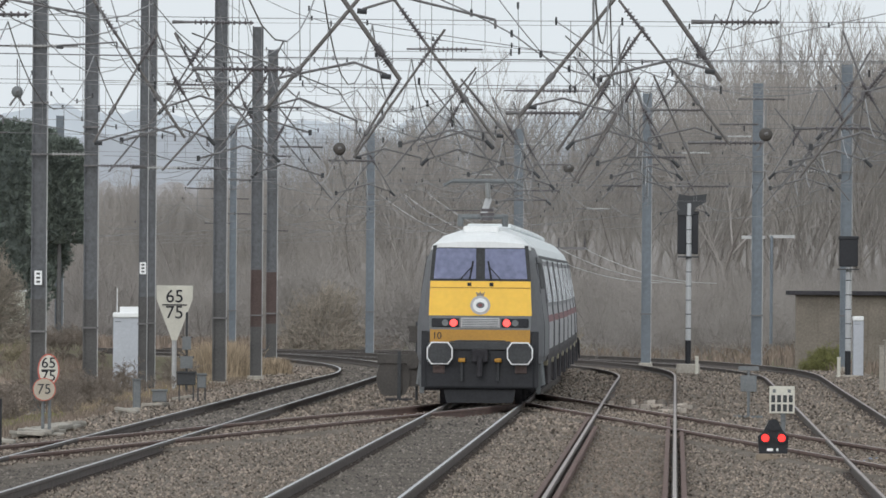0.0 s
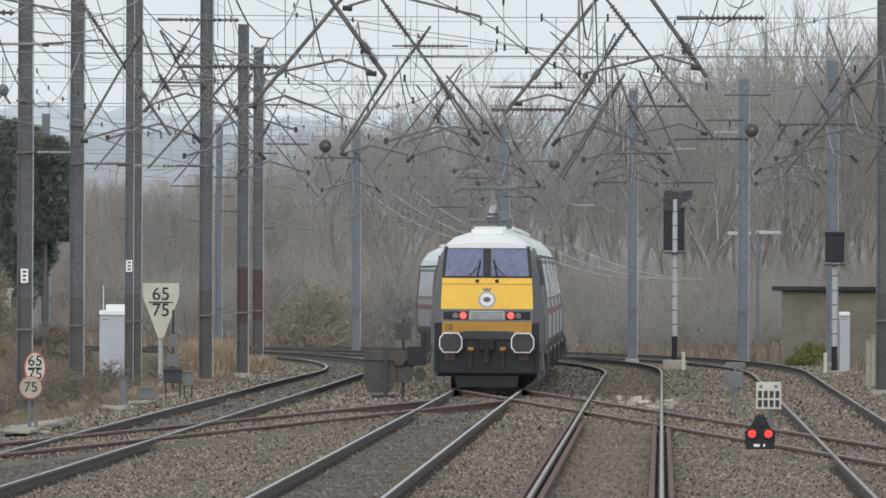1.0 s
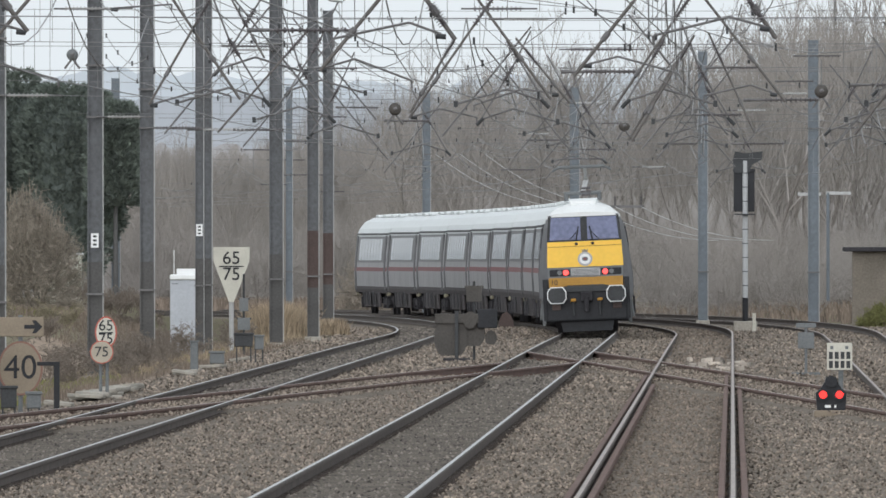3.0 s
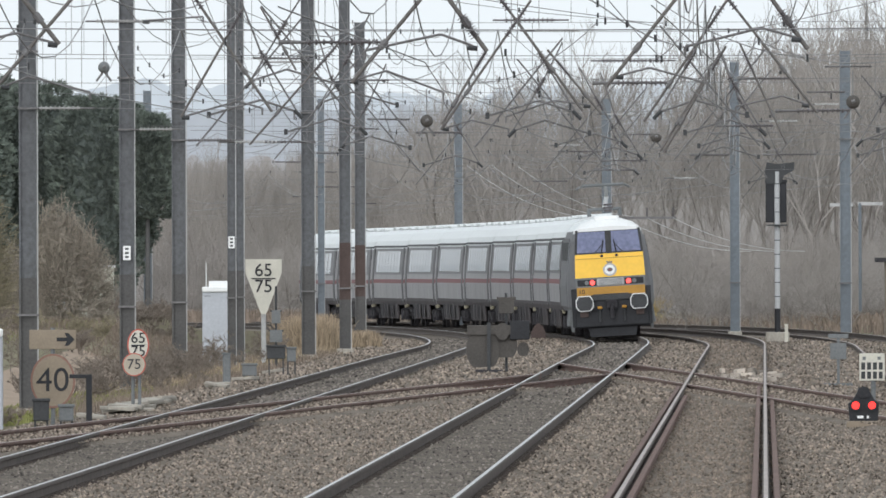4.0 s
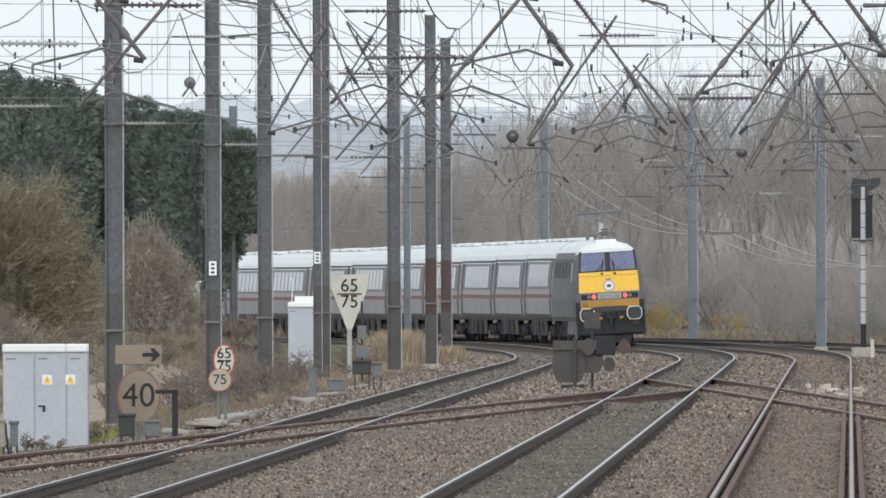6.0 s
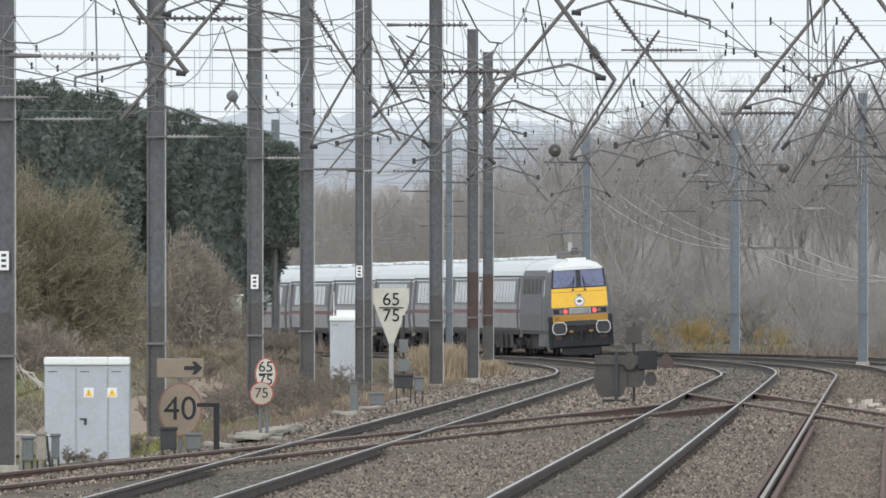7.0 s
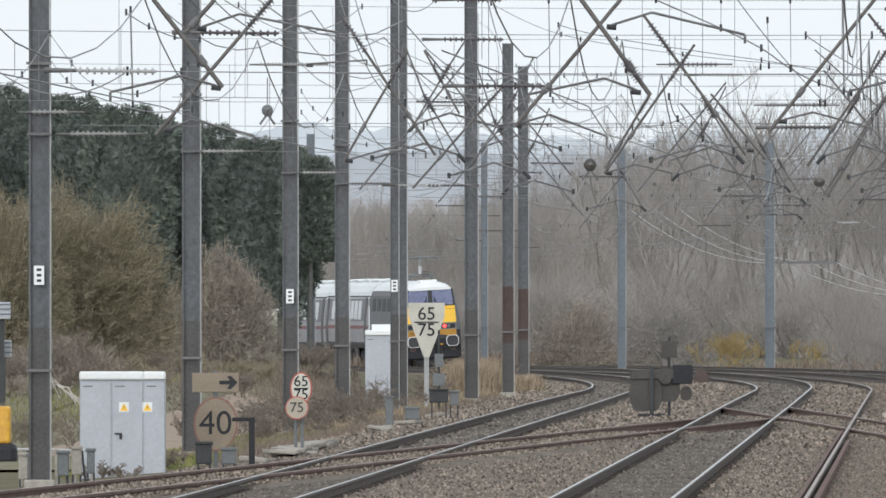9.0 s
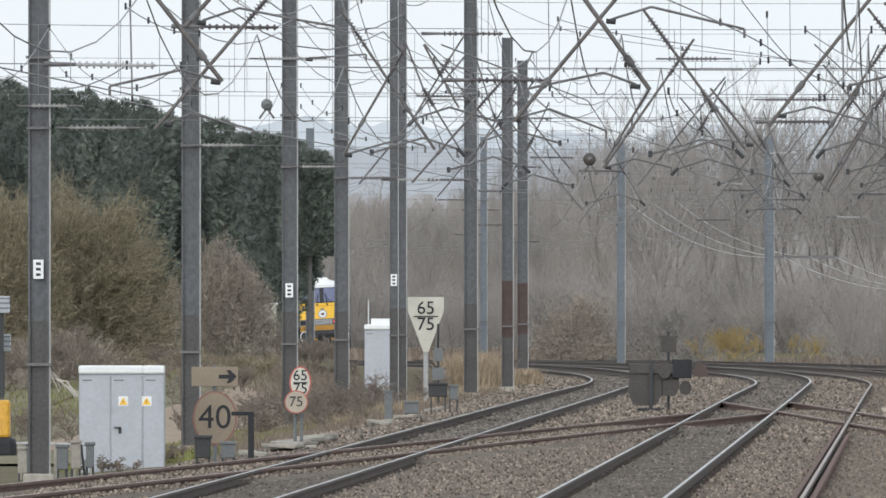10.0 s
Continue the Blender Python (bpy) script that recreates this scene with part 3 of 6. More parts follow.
    rod(bm, (0.1, 6.0, 4.15), (0.08, 5.2, 4.52), 0.055, 8)
    part("arm", bm, M["insul_grey"], pg)
    bm = bmesh.new()
    rod(bm, (-0.62, 5.2, 4.52), (0.62, 5.2, 4.52), 0.045, 8)
    rod(bm, (-0.62, 5.2, 4.52), (-0.80, 5.2, 4.42), 0.03, 8)
    rod(bm, (0.62, 5.2, 4.52), (0.80, 5.2, 4.42), 0.03, 8)
    part("pan_head", bm, M["grey"], pg)
    bm = bmesh.new()
    for k, r in ((0, 0.13), (0.09, 0.16), (0.18, 0.13)):
        rod(bm, (0.1, 3.4, 3.72 + k), (0.1, 3.4, 3.78 + k), r, 12)
    part("roof_insulator", bm, M["insul"], v)
    return v


def tail_at(t):
    return 485.1 + 56.5 * t + 0.1035 * t * t


def on_line(d):
    """Pose of a vehicle on the train's track at distance d."""
    return pose(line_x(d), d, line_z(d), 0, math.degrees(-cant(d)), math.degrees(-math.atan(line_slope(d))))


loco = build_loco()
coach = build_coach()
coaches = [coach] + [copy_thing(coach, Matrix.Identity(4)) for _ in range(9)]


def motions():
    times = [0.5 * i for i in range(21)]
    walk(loco, [(t, on_line(tail_at(t) + 9.7) @ pose(0, -9.7, 0)) for t in times])
    for i, c in enumerate(coaches):
        walk(c, [(t, on_line(tail_at(t) + 19.4 + 11.7 + 23.4 * i)) for t in times])


MID, REACH = 784, 43000  # bearings: units across and up per radian of view from the platform


# ---- trackside signs and cases ----
def post(bm, x0, z0, z1, r=0.035, y=0.03):
    rod(bm, (x0, y, z0), (x0, y, z1), r, 10)


def sign_triangle(x, d):
    g = ground_z(x, d)
    s = thing("speed_sign", (x, d, g), "white inverted triangle speed board reading 65 over 75", "sign", "speed signs")
    top = 2.35 - g
    bm = bmesh.new()
    w, hh = 0.43, 1.30
    pts = [(-w, top), (w, top), (w * 0.99, top - 0.33), (0.06, top - hh), (-0.06, top - hh), (-w * 0.99, top - 0.33)]
    prism(bm, pts, -0.03, 0.0)
    pl = part("board", bm, M["cream"], s, "dirty white enamel board")
    text("upper_figure", "65", 0.43, (0, -0.036, top - 0.27), s, M["black"])
    text("lower_figure", "75", 0.43, (0, -0.036, top - 0.65), s, M["black"])
    bm = bmesh.new()
    box(bm, -0.29, -0.04, top - 0.475, 0.29, -0.03, top - 0.445)
    part("dividing_bar", bm, M["black"], pl)
    bm = bmesh.new()
    post(bm, 0, 0, top - 0.2, 0.06, 0.07)
    part("post", bm, M["insul_grey"], s)


def sign_round(x, d):
    g = ground_z(x, d)
    s = thing("speed_sign", (x, d, g), "pair of round white speed signs with red rims on posts", "sign", "speed signs")
    top = 1.22 - g
    bm = bmesh.new()
    prism(bm, oval(0.03, top - 0.27, 0.185, 0.27), 0.0, 0.02)
    a = part("oval_rim", bm, M["red"], s, "red rim")
    bm = bmesh.new()
    prism(bm, oval(0.03, top - 0.27, 0.160, 0.245), -0.006, 0.01)
    part("oval_face", bm, M["cream"], a, "cream face")
    text("upper_figure", "65", 0.25, (0.03, -0.012, top - 0.16), s, M["black"])
    text("lower_figure", "75", 0.25, (0.03, -0.012, top - 0.38), s, M["black"])
    bm = bmesh.new()
    box(bm, -0.09, -0.014, top - 0.285, 0.15, -0.006, top - 0.265)
    part("dividing_bar", bm, M["black"], a)
    bm = bmesh.new()
    prism(bm, oval(-0.04, top - 0.60, 0.195, 0.195), -0.07, -0.05)
    b = part("round_rim", bm, M["red"], s, "faded red rim")
    bm = bmesh.new()
    prism(bm, oval(-0.04, top - 0.60, 0.178, 0.178), -0.076, -0.06)
    part("round_face", bm, M["faded"], b, "faded tan face")
    text("single_figure", "75", 0.24, (-0.04, -0.082, top - 0.60), s, M["dark"])
    for px in (-0.06, 0.05):
        bm = bmesh.new()
        post(bm, px, 0, top - 0.3, 0.03, 0.05)
        part("post", bm, M["grey"], s)
    bm = bmesh.new()
    box(bm, -0.5, -0.5, -0.1, 0.3, 0.5, 0.05, 0.02)
    part("footing_slab", bm, M["concrete"], s)


def sign_forty(x, d):
    g = ground_z(x, d)
    s = thing("speed_sign", (x, d, g), "tan round 40 speed sign below an arrow board", "sign", "speed signs")
    top = 0.94 - g
    bm = bmesh.new()
    prism(bm, oval(0, top - 0.42, 0.345, 0.42, 36), 0.0, 0.03)
    a = part("round_rim", bm, M["rim"], s, "faded red rim")
    bm = bmesh.new()
    prism(bm, oval(0, top - 0.42, 0.315, 0.39, 36), -0.008, 0.01)
    part("round_face", bm, M["tan"], a, "weathered tan face")
    text("figure", "40", 0.52, (0, -0.014, top - 0.42), s, M["black"])
    z1, z0 = 1.31 - g, 1.01 - g
    bm = bmesh.new()
    box(bm, -0.36, -0.01, z0, 0.36, 0.02, z1, 0.01)
    b = part("arrow_board", bm, M["tan"], s, "tan rectangular board")
    zc = (z0 + z1) / 2
    bm = bmesh.new()
    prism(bm, [(0.06, zc + 0.03), (0.22, zc + 0.03), (0.18, zc + 0.10), (0.24, zc + 0.10), (0.34, zc), (0.24, zc - 0.10), (0.18, zc - 0.10), (0.22, zc - 0.03), (0.06, zc - 0.03)], -0.018, -0.008)
    part("arrow", bm, M["black"], b, "black painted arrow")
    bm = bmesh.new()
    post(bm, 0, 0, z1 + 0.03, 0.035, 0.06)
    part("post", bm, M["grey"], s)


def location_case(x0, x1, d, top, label, split=None, doors=True):
    xc = (x0 + x1) / 2
    g = ground_z(xc, d) - 0.05
    c = thing("equipment_cabinet", (xc, d, g), label, "cabinet", "white equipment cabinets")
    h, w = top - g, (x1 - x0) / 2
    bm = bmesh.new()
    box(bm, -w, 0, 0, w, 0.6, h - 0.12, 0.015)
    part("body", bm, M["cab"], c)
    cuts = [-w, w] if split is None else [-w, split, w]
    for a, b in zip(cuts, cuts[1:]):
        bm = bmesh.new()
        box(bm, a - 0.01, -0.06, h - 0.13, b + 0.0, 0.66, h, 0.03)
        part("lid", bm, M["white"], c, "white overhanging lid")
        n = 2 if b - a > 0.7 and doors else 1
        for i in range(n):
            e0, e1 = a + (b - a) * i / n, a + (b - a) * (i + 1) / n
            bm = bmesh.new()
            box(bm, e0 + 0.012, -0.022, 0.05, e1 - 0.012, 0.0, h - 0.16, 0.006)
            dr = part("door", bm, M["cab"], c)
            bm = bmesh.new()
            box(bm, e0 + 0.05, -0.028, h - 0.235, e0 + 0.2, -0.02, h - 0.215)
            part("vent", bm, M["grey"], dr)
            if doors:
                if i == n - 1:
                    ex = e0 + (0.19 if n == 2 else 0.06)
                    bm = bmesh.new()
                    box(bm, ex - 0.075, -0.028, h - 0.62, ex + 0.075, -0.02, h - 0.47)
                    pl = part("warning_label", bm, M["white"], dr, "small electrical warning label")
                    bm = bmesh.new()
                    prism(bm, [(ex - 0.065, h - 0.60), (ex + 0.065, h - 0.60), (ex, h - 0.485)], -0.034, -0.027)
                    part("warning_triangle", bm, M["yellow"], pl)
                    bm = bmesh.new()
                    prism(bm, [(ex - 0.008, h - 0.59), (ex + 0.012, h - 0.55), (ex - 0.004, h - 0.55), (ex + 0.01, h - 0.51), (ex - 0.014, h - 0.545), (ex + 0.002, h - 0.55)], -0.037, -0.033)
                    part("bolt_mark", bm, M["black"], pl)
                    if n == 1:
                        continue
                    bm = bmesh.new()
                    box(bm, e0 + 0.05, -0.05, h * 0.415, e0 + 0.16, -0.02, h * 0.43)
                    box(bm, e0 + 0.12, -0.06, h * 0.37, e0 + 0.16, -0.02, h * 0.43, 0.008)
                    part("handle", bm, M["dark"], dr, "dark lever handle")
    return c


sign_triangle(-0.51, 575)
sign_round(-2.50, 408)
sign_forty(-3.59, 375)
location_case(-5.64, -4.33, 372, 1.34, "pale grey two part cabinet with warning labels on doors", split=0.32)
far_case = location_case(-2.02, -0.99, 592, 1.68, "pale grey cabinet with a stubby roof vent and aerial", doors=False)
bm = bmesh.new()
box(bm, -0.36, 0.1, 2.04, 0.16, 0.5, 2.20, 0.02)
part("roof_vent", bm, M["white"], far_case)
bm = bmesh.new()
rod(bm, (-0.42, 0.3, 1.6), (-0.42, 0.3, 2.65), 0.012, 6)
part("aerial", bm, M["white"], far_case)


def pedestal_box(u, d, w, h, label, mat="grey", legs=0.25):
    g = ground_z(u, d)
    b = thing("junction_box", (u, d, g), label, "junction box", "trackside boxes")
    bm = bmesh.new()
    box(bm, -w / 2, -w / 3, legs, w / 2, w / 3, h, 0.02)
    part("case", bm, M[mat], b)
    bm = bmesh.new()
    box(bm, -w / 2 - 0.02, -w / 3 - 0.03, h - 0.05, w / 2 + 0.02, w / 3 + 0.02, h, 0.015)
    part("hood", bm, M[mat], b)
    for s in (-1, 1):
        bm = bmesh.new()
        box(bm, s * w * 0.38 - 0.015, -0.03, -0.05, s * w * 0.38 + 0.015, 0.03, legs + 0.02)
        part("leg", bm, M["dark"], b)
    return b


for uu, ww, hh, mm in ((-6.31, 0.14, 0.52, "concrete"), (-6.15, 0.2, 0.50, "grey"), (-5.72, 0.17, 0.5, "grey"), (-5.52, 0.15, 0.55, "concrete"), (-5.31, 0.12, 0.5, "grey")):
    pedestal_box(uu, 361, ww, hh, "small grey trackside junction box on short legs", mm, 0.12)
pedestal_box(-3.68, 366, 0.24, 0.46, "grey lidded point heater box beside rails", "dark", 0.12)
pedestal_box(-3.32, 368, 0.22, 0.36, "low grey box beside the 40 sign", "grey", 0.1)
pedestal_box(-0.74, 500, 0.30, 0.38, "grey lidded box on thin legs", "grey", 0.12)
pedestal_box(-0.20, 525, 0.40, 0.66, "dark hooded trackside box on a stand", "dark", 0.36)
pedestal_box(0.13, 525, 0.20, 0.62, "grey narrow trackside box on a stand", "grey", 0.3)


def stub(x, d, w, h, mat, label, name="concrete_post"):
    s = thing(name, (x, d, ground_z(x, d)), label, "post", "short posts")
    bm = bmesh.new()
    box(bm, -w / 2, -w / 2, -0.2, w / 2, w / 2, h, 0.02)
    part("shaft", bm, M[mat], s)
    bm = bmesh.new()
    box(bm, -w * 0.62, -w * 0.62, h, w * 0.62, w * 0.62, h + 0.03)
    part("cap", bm, M[mat], s)


stub(-1.19, 492, 0.16, 0.6, "grey", "weathered grey stub post beside the track", "steel_post")
stand = thing("steel_bracket", (-2.99, 370, ground_z(-2.99, 370)), "black cranked steel bracket beside the 40 sign", "bracket")
bm = bmesh.new()
box(bm, -0.045, -0.04, -0.1, 0.045, 0.04, 0.80, 0.008)
part("upright", bm, M["black"], stand)
bm = bmesh.new()
box(bm, -0.30, -0.04, 0.74, -0.045, 0.04, 0.80, 0.008)
part("arm", bm, M["black"], stand)
stub(17.36, 607, 0.3, 1.25, "concrete", "pale trackside post with cap")
stub(17.28, 612, 0.12, 1.1, "concrete", "slim pale trackside post")
stub(18.53, 700, 0.1, 0.55, "cream", "short white marker post")
stub(14.85, 720, 0.1, 0.5, "cream", "short white marker post")

bar = thing("bracket_post", (-0.21, 555, ground_z(-0.21, 555)), "thin dark post with two small sign backs", "post")
bm = bmesh.new()
post(bm, 0, 0, 1.9, 0.028, 0.0)
part("post", bm, M["dark"], bar)
for z0, z1, w in ((1.05, 1.35, 0.20), (0.62, 0.90, 0.28)):
    bm = bmesh.new()
    box(bm, -w / 2, -0.04, z0, w / 2, -0.02, z1)
    p = part("sign_back", bm, M["grey"], bar)
    bm = bmesh.new()
    box(bm, -w / 2 - 0.03, -0.03, z1 - 0.04, w / 2 + 0.03, -0.015, z1)
    part("rail_bracket", bm, M["dark"], p)


mk = thing("pointed_marker", (7.92, 760, ground_z(7.92, 760)), "small dark pointed marker beside the rails", "marker")
bm = bmesh.new()
prism(bm, [(-0.24, 0.0), (0.24, 0.0), (0.22, 0.22), (0.13, 0.40), (0.0, 0.50), (-0.13, 0.40), (-0.22, 0.22)], 0, 0.12)
part("block", bm, M["rust_band"], mk)
fr = thing("trackside_stand", (-5.86, 363, ground_z(-5.86, 363)), "low steel frame carrying cables between small boxes", "frame")
bm = bmesh.new()
rod(bm, (-0.58, 0, 0.52), (0.58, 0, 0.50), 0.02, 8)
part("top_bar", bm, M["insul_grey"], fr)
for k in range(5):
    bm = bmesh.new()
    box(bm, -0.56 + 0.27 * k, -0.03, -0.05, -0.50 + 0.27 * k, 0.03, 0.52)
    part("leg", bm, M["concrete"], fr)
for k in range(4):
    bm = bmesh.new()
    wire_pts = [(-0.42 + 0.27 * k, -0.05, 0.5), (-0.40 + 0.27 * k, -0.12, 0.3), (-0.36 + 0.27 * k, -0.2, 0.0)]
    for p, q in zip(wire_pts, wire_pts[1:]):
        rod(bm, p, q, 0.018, 6)
    part("cable", bm, M["black"], fr)


M["iron"] = material("brown_black_signal_iron", (0.075, 0.068, 0.062), 0.8, var=0.3, size=0.5)


def disc_signal():
    x, d = 4.69, 536
    s = thing("disc_signal_group", (x, d, ground_z(x, d)), "dark backs of paired shunting disc signals between tracks", "signal")
    for cx, cz, rx, rz, y in ((-0.33, 0.50, 0.37, 0.48, 0.0), (0.16, 0.60, 0.27, 0.34, 0.06), (0.56, 0.50, 0.13, 0.17, 0.1)):
        bm = bmesh.new()
        pts = [(cx + rx * math.cos(a), max(cz + rz * math.sin(a), cz - rz * 0.8)) for a in [2 * math.pi * i / 30 for i in range(30)]]
        prism(bm, pts, y, y + 0.12)
        part("disc_housing", bm, M["iron"], s)
    bm = bmesh.new()
    box(bm, -0.68, -0.06, 0.82, 0.30, 0.16, 1.04, 0.02)
    part("cross_beam", bm, M["iron"], s)
    bm = bmesh.new()
    box(bm, 0.26, -0.06, 0.72, 0.70, 0.3, 1.14, 0.02)
    part("lamp_case", bm, M["black"], s)
    bm = bmesh.new()
    prism(bm, oval(0.10, 0.90, 0.15, 0.19), -0.1, -0.02)
    part("lamp_back", bm, M["iron"], s)
    bm = bmesh.new()
    box(bm, -0.24, -0.09, 0.0, -0.16, -0.03, 1.1)
    part("upright", bm, M["dark"], s)
    bm = bmesh.new()
    box(bm, -0.5, -0.2, -0.05, 0.1, 0.3, 0.06, 0.02)
    part("base_plate", bm, M["under"], s)
    bm = bmesh.new()
    rod(bm, (0.19, 0.4, 0), (0.19, 0.4, 1.75), 0.03, 8)
    pp = part("marker_post", bm, M["dark"], s)
    bm = bmesh.new()
    box(bm, 0.02, 0.34, 1.30, 0.36, 0.38, 1.62, 0.01)
    box(bm, -0.02, 0.33, 1.60, 0.40, 0.39, 1.66)
    part("marker_back", bm, M["iron"], pp)


disc_signal()


def position_light():
    x, d = 8.64, 363
    s = thing("ground_signal", (x, d, ground_z(x, d)), "black position light signal showing two red lights", "signal")
    bm = bmesh.new()
    pts = [(-0.21, 0.10), (0.21, 0.10), (0.23, 0.36), (0.16, 0.42), (0.10, 0.52), (0.07, 0.60), (-0.07, 0.60), (-0.10, 0.52), (-0.16, 0.42), (-0.23, 0.36)]
    prism(bm, pts, 0.0, 0.25)
    part("head", bm, M["black"], s)
    for cx, cz in ((-0.122, 0.335), (0.122, 0.335), (0.0, 0.53)):
        bm = bmesh.new()
        rod(bm, (cx, 0.02, cz), (cx, -0.06, cz), 0.088, 18)
        h = part("lamp_hood", bm, M["black"], s)
        if cz < 0.5:
            bm = bmesh.new()
            prism(bm, oval(cx, cz, 0.056, 0.056, 20), -0.072, -0.05)
            part("lens", bm, M["signal_red"], h, "lit red lens")
    for cx, w in ((-0.05, 0.09), (0.06, 0.03)):
        bm = bmesh.new()
        box(bm, cx - w / 2, -0.012, 0.14, cx + w / 2, -0.002, 0.18)
        part("printed_bar", bm, M["white"], s)
    bm = bmesh.new()
    box(bm, -0.26, -0.12, -0.1, 0.26, 0.34, 0.10, 0.02)
    part("plinth", bm, M["tan"], s, "tan concrete plinth")
    x, d = 9.03, 374
    g = ground_z(x, d)
    p = thing("telephone_plate", (x, d, g), "white plate with two rows of dark bars on post", "sign")
    z1, z0 = 0.91 - g, 0.49 - g
    bm = bmesh.new()
    box(bm, -0.195, -0.02, z0, 0.195, 0.0, z1, 0.008)
    pl = part("plate", bm, M["cream"], p)
    for row, (a, b) in enumerate(((0.03, 0.14), (0.17, 0.28))):
        for c in range(4):
            bm = bmesh.new()
            cx = -0.135 + c * 0.09
            box(bm, cx - 0.03, -0.026, z0 + a, cx + 0.03, -0.02, z0 + b)
            part("printed_bar", bm, M["dark"], pl)
    for cx in (-0.12, 0.11):
        bm = bmesh.new()
        box(bm, cx - 0.025, -0.026, z1 - 0.1, cx + 0.025, -0.02, z1 - 0.05)
        part("printed_mark", bm, M["grey"], pl)
    bm = bmesh.new()
    post(bm, 0.02, 0, z1 - 0.05, 0.04, 0.05)
    part("post", bm, M["grey"], p)


position_light()

xb, db = 10.88, 478
tee = thing("sign_backs", (xb, db, ground_z(xb, db)), "grey backs of small signs on a low post", "sign")
bm = bmesh.new()
post(bm, 0, 0, 1.02, 0.03, 0.02)
part("post", bm, M["grey"], tee)
for a in ((-0.2, 0.93, 0.2, 1.02), (-0.16, 0.52, 0.16, 0.84), (-0.3, 0.0, 0.28, 0.05)):
    bm = bmesh.new()
    box(bm, a[0], -0.02, a[1], a[2], 0.01, a[3], 0.008)
    part("plate_back", bm, M["grey"], tee)


def colour_light(x, d, zbase, ztop, hz0, hz1, twin, label):
    s = thing("colour_light_signal", (x, d, zbase), label, "signal", "tall signals")
    bm = bmesh.new()
    box(bm, -0.35, -0.35, -0.5, 0.35, 0.35, 0.05, 0.03)
    part("plinth", bm, M["concrete"], s)
    bm = bmesh.new()
    rod(bm, (0, 0, 0), (0, 0, 0.75), 0.085, 12)
    part("black_foot", bm, M["black"], s)
    bm = bmesh.new()
    rod(bm, (0, 0, 0.75), (0, 0, ztop - zbase), 0.08, 12)
    po = part("pole", bm, M["pole"], s, "white painted pole with dark bands")
    for z in np.arange(1.1, ztop - zbase, 0.42):
        bm = bmesh.new()
        rod(bm, (0, 0, z), (0, 0, z + 0.025), 0.089, 12)
        part("band", bm, M["dark"], po)
    for a, b in ((-0.34, -0.07), (0.08, 0.28)) if twin else ((-0.27, 0.27),):
        bm = bmesh.new()
        box(bm, a, 0.0 if twin else -0.16, hz0 - zbase, b, 0.22, hz1 - zbase, 0.03)
        hd = part("head", bm, M["black"], s, "black signal head seen from behind")
        bm = bmesh.new()
        box(bm, a - 0.02, -0.03 if twin else -0.19, hz1 - zbase - 0.08, b + 0.02, 0.3, hz1 - zbase + 0.02, 0.02)
        part("hood", bm, M["black"], hd)
    bm = bmesh.new()
    box(bm, -0.32, -0.3, hz0 - zbase - 0.1, 0.30, 0.25, hz0 - zbase - 0.06)
    part("platform", bm, M["dark"], s)
    if twin:
        bm = bmesh.new()
        prism(bm, [(-0.33, -0.28), (0.12, -0.28), (0.2, -0.05), (0.5, 0.12), (0.52, 0.36), (0.0, 0.30), (-0.30, 0.36), (-0.36, 0.1)], -0.05, 0.3)
        j = part("route_indicator", bm, M["dark"], s, "black hooded route indicator")
        j.matrix_basis = pose(0, 0, ztop - zbase - 0.08)


colour_light(14.69, 725, 0.05, 4.89, 3.37, 4.63, True, "white banded signal pole with black twin heads")
colour_light(18.87, 703, -0.17, 3.13, 3.02, 3.88, False, "white banded signal pole with square black head")


def hut():
    x0, x1, d = 19.05, 21.95, 770
    xc = (x0 + x1) / 2
    g = ground_z(xc, d) - 0.2
    h = thing("lineside_hut", (xc, d, g), "tan concrete lineside hut with flat dark roof", "hut")
    w, top = (x1 - x0) / 2, 2.16 - g
    bm = bmesh.new()
    box(bm, -w, 0, 0, w, 2.4, top)
    M["hut"] = material("stained_hut_concrete", (0.205, 0.18, 0.15), 0.95, var=0.3, size=0.8, bump=0.3)
    wl_ = part("wall", bm, M["hut"], h)
    for k in range(5):
        bm = bmesh.new()
        box(bm, -w + k * 0.5 * w - 0.05, -0.05, 0, -w + k * 0.5 * w + 0.05, 0.0, top)
        part("pier", bm, M["hut"], wl_)
    bm = bmesh.new()
    box(bm, -w - 0.3, -0.4, top, w + 0.3, 2.7, top + 0.14, 0.02)
    part("roof", bm, M["under"], h, "dark flat overhanging roof slab")


hut()
xa, da = 18.22, 775
ca = thing("signal_crossarm", (xa, da, 3.99), "pale grey horizontal arms on a distant mast", "crossarm")
bm = bmesh.new()
box(bm, -0.85, -0.22, -0.05, -0.1, -0.16, 0.05)
part("short_arm", bm, M["insul_grey"], ca)
bm = bmesh.new()
box(bm, 0.05, -0.22, -0.02, 0.85, -0.16, 0.08)
part("long_arm", bm, M["insul_grey"], ca)
bm = bmesh.new()
rod(bm, (0.12, -0.2, -3.4), (0.12, -0.2, 0.05), 0.05, 8)
part("support_tube", bm, M["steel_blue"], ca)
location_case(19.26, 19.57, 712, 1.57, "slim pale grey cabinet beside a signal", doors=False)

cv = thing("cream_cabin", (-5.51, 720, ground_z(-5.51, 720) - 0.05), "cream painted cabin half hidden by bare bushes", "cabin")
hh = 2.14 - ground_z(-5.51, 720)
bm = bmesh.new()
box(bm, -0.5, 0, 0, 0.42, 3.0, hh, 0.05)
part("wall", bm, material("cream_cabin_paint", (0.62, 0.64, 0.55), 0.6, var=0.15, size=0.8), cv)
bm = bmesh.new()
box(bm, -0.55, -0.05, hh, 0.47, 3.05, hh + 0.06)
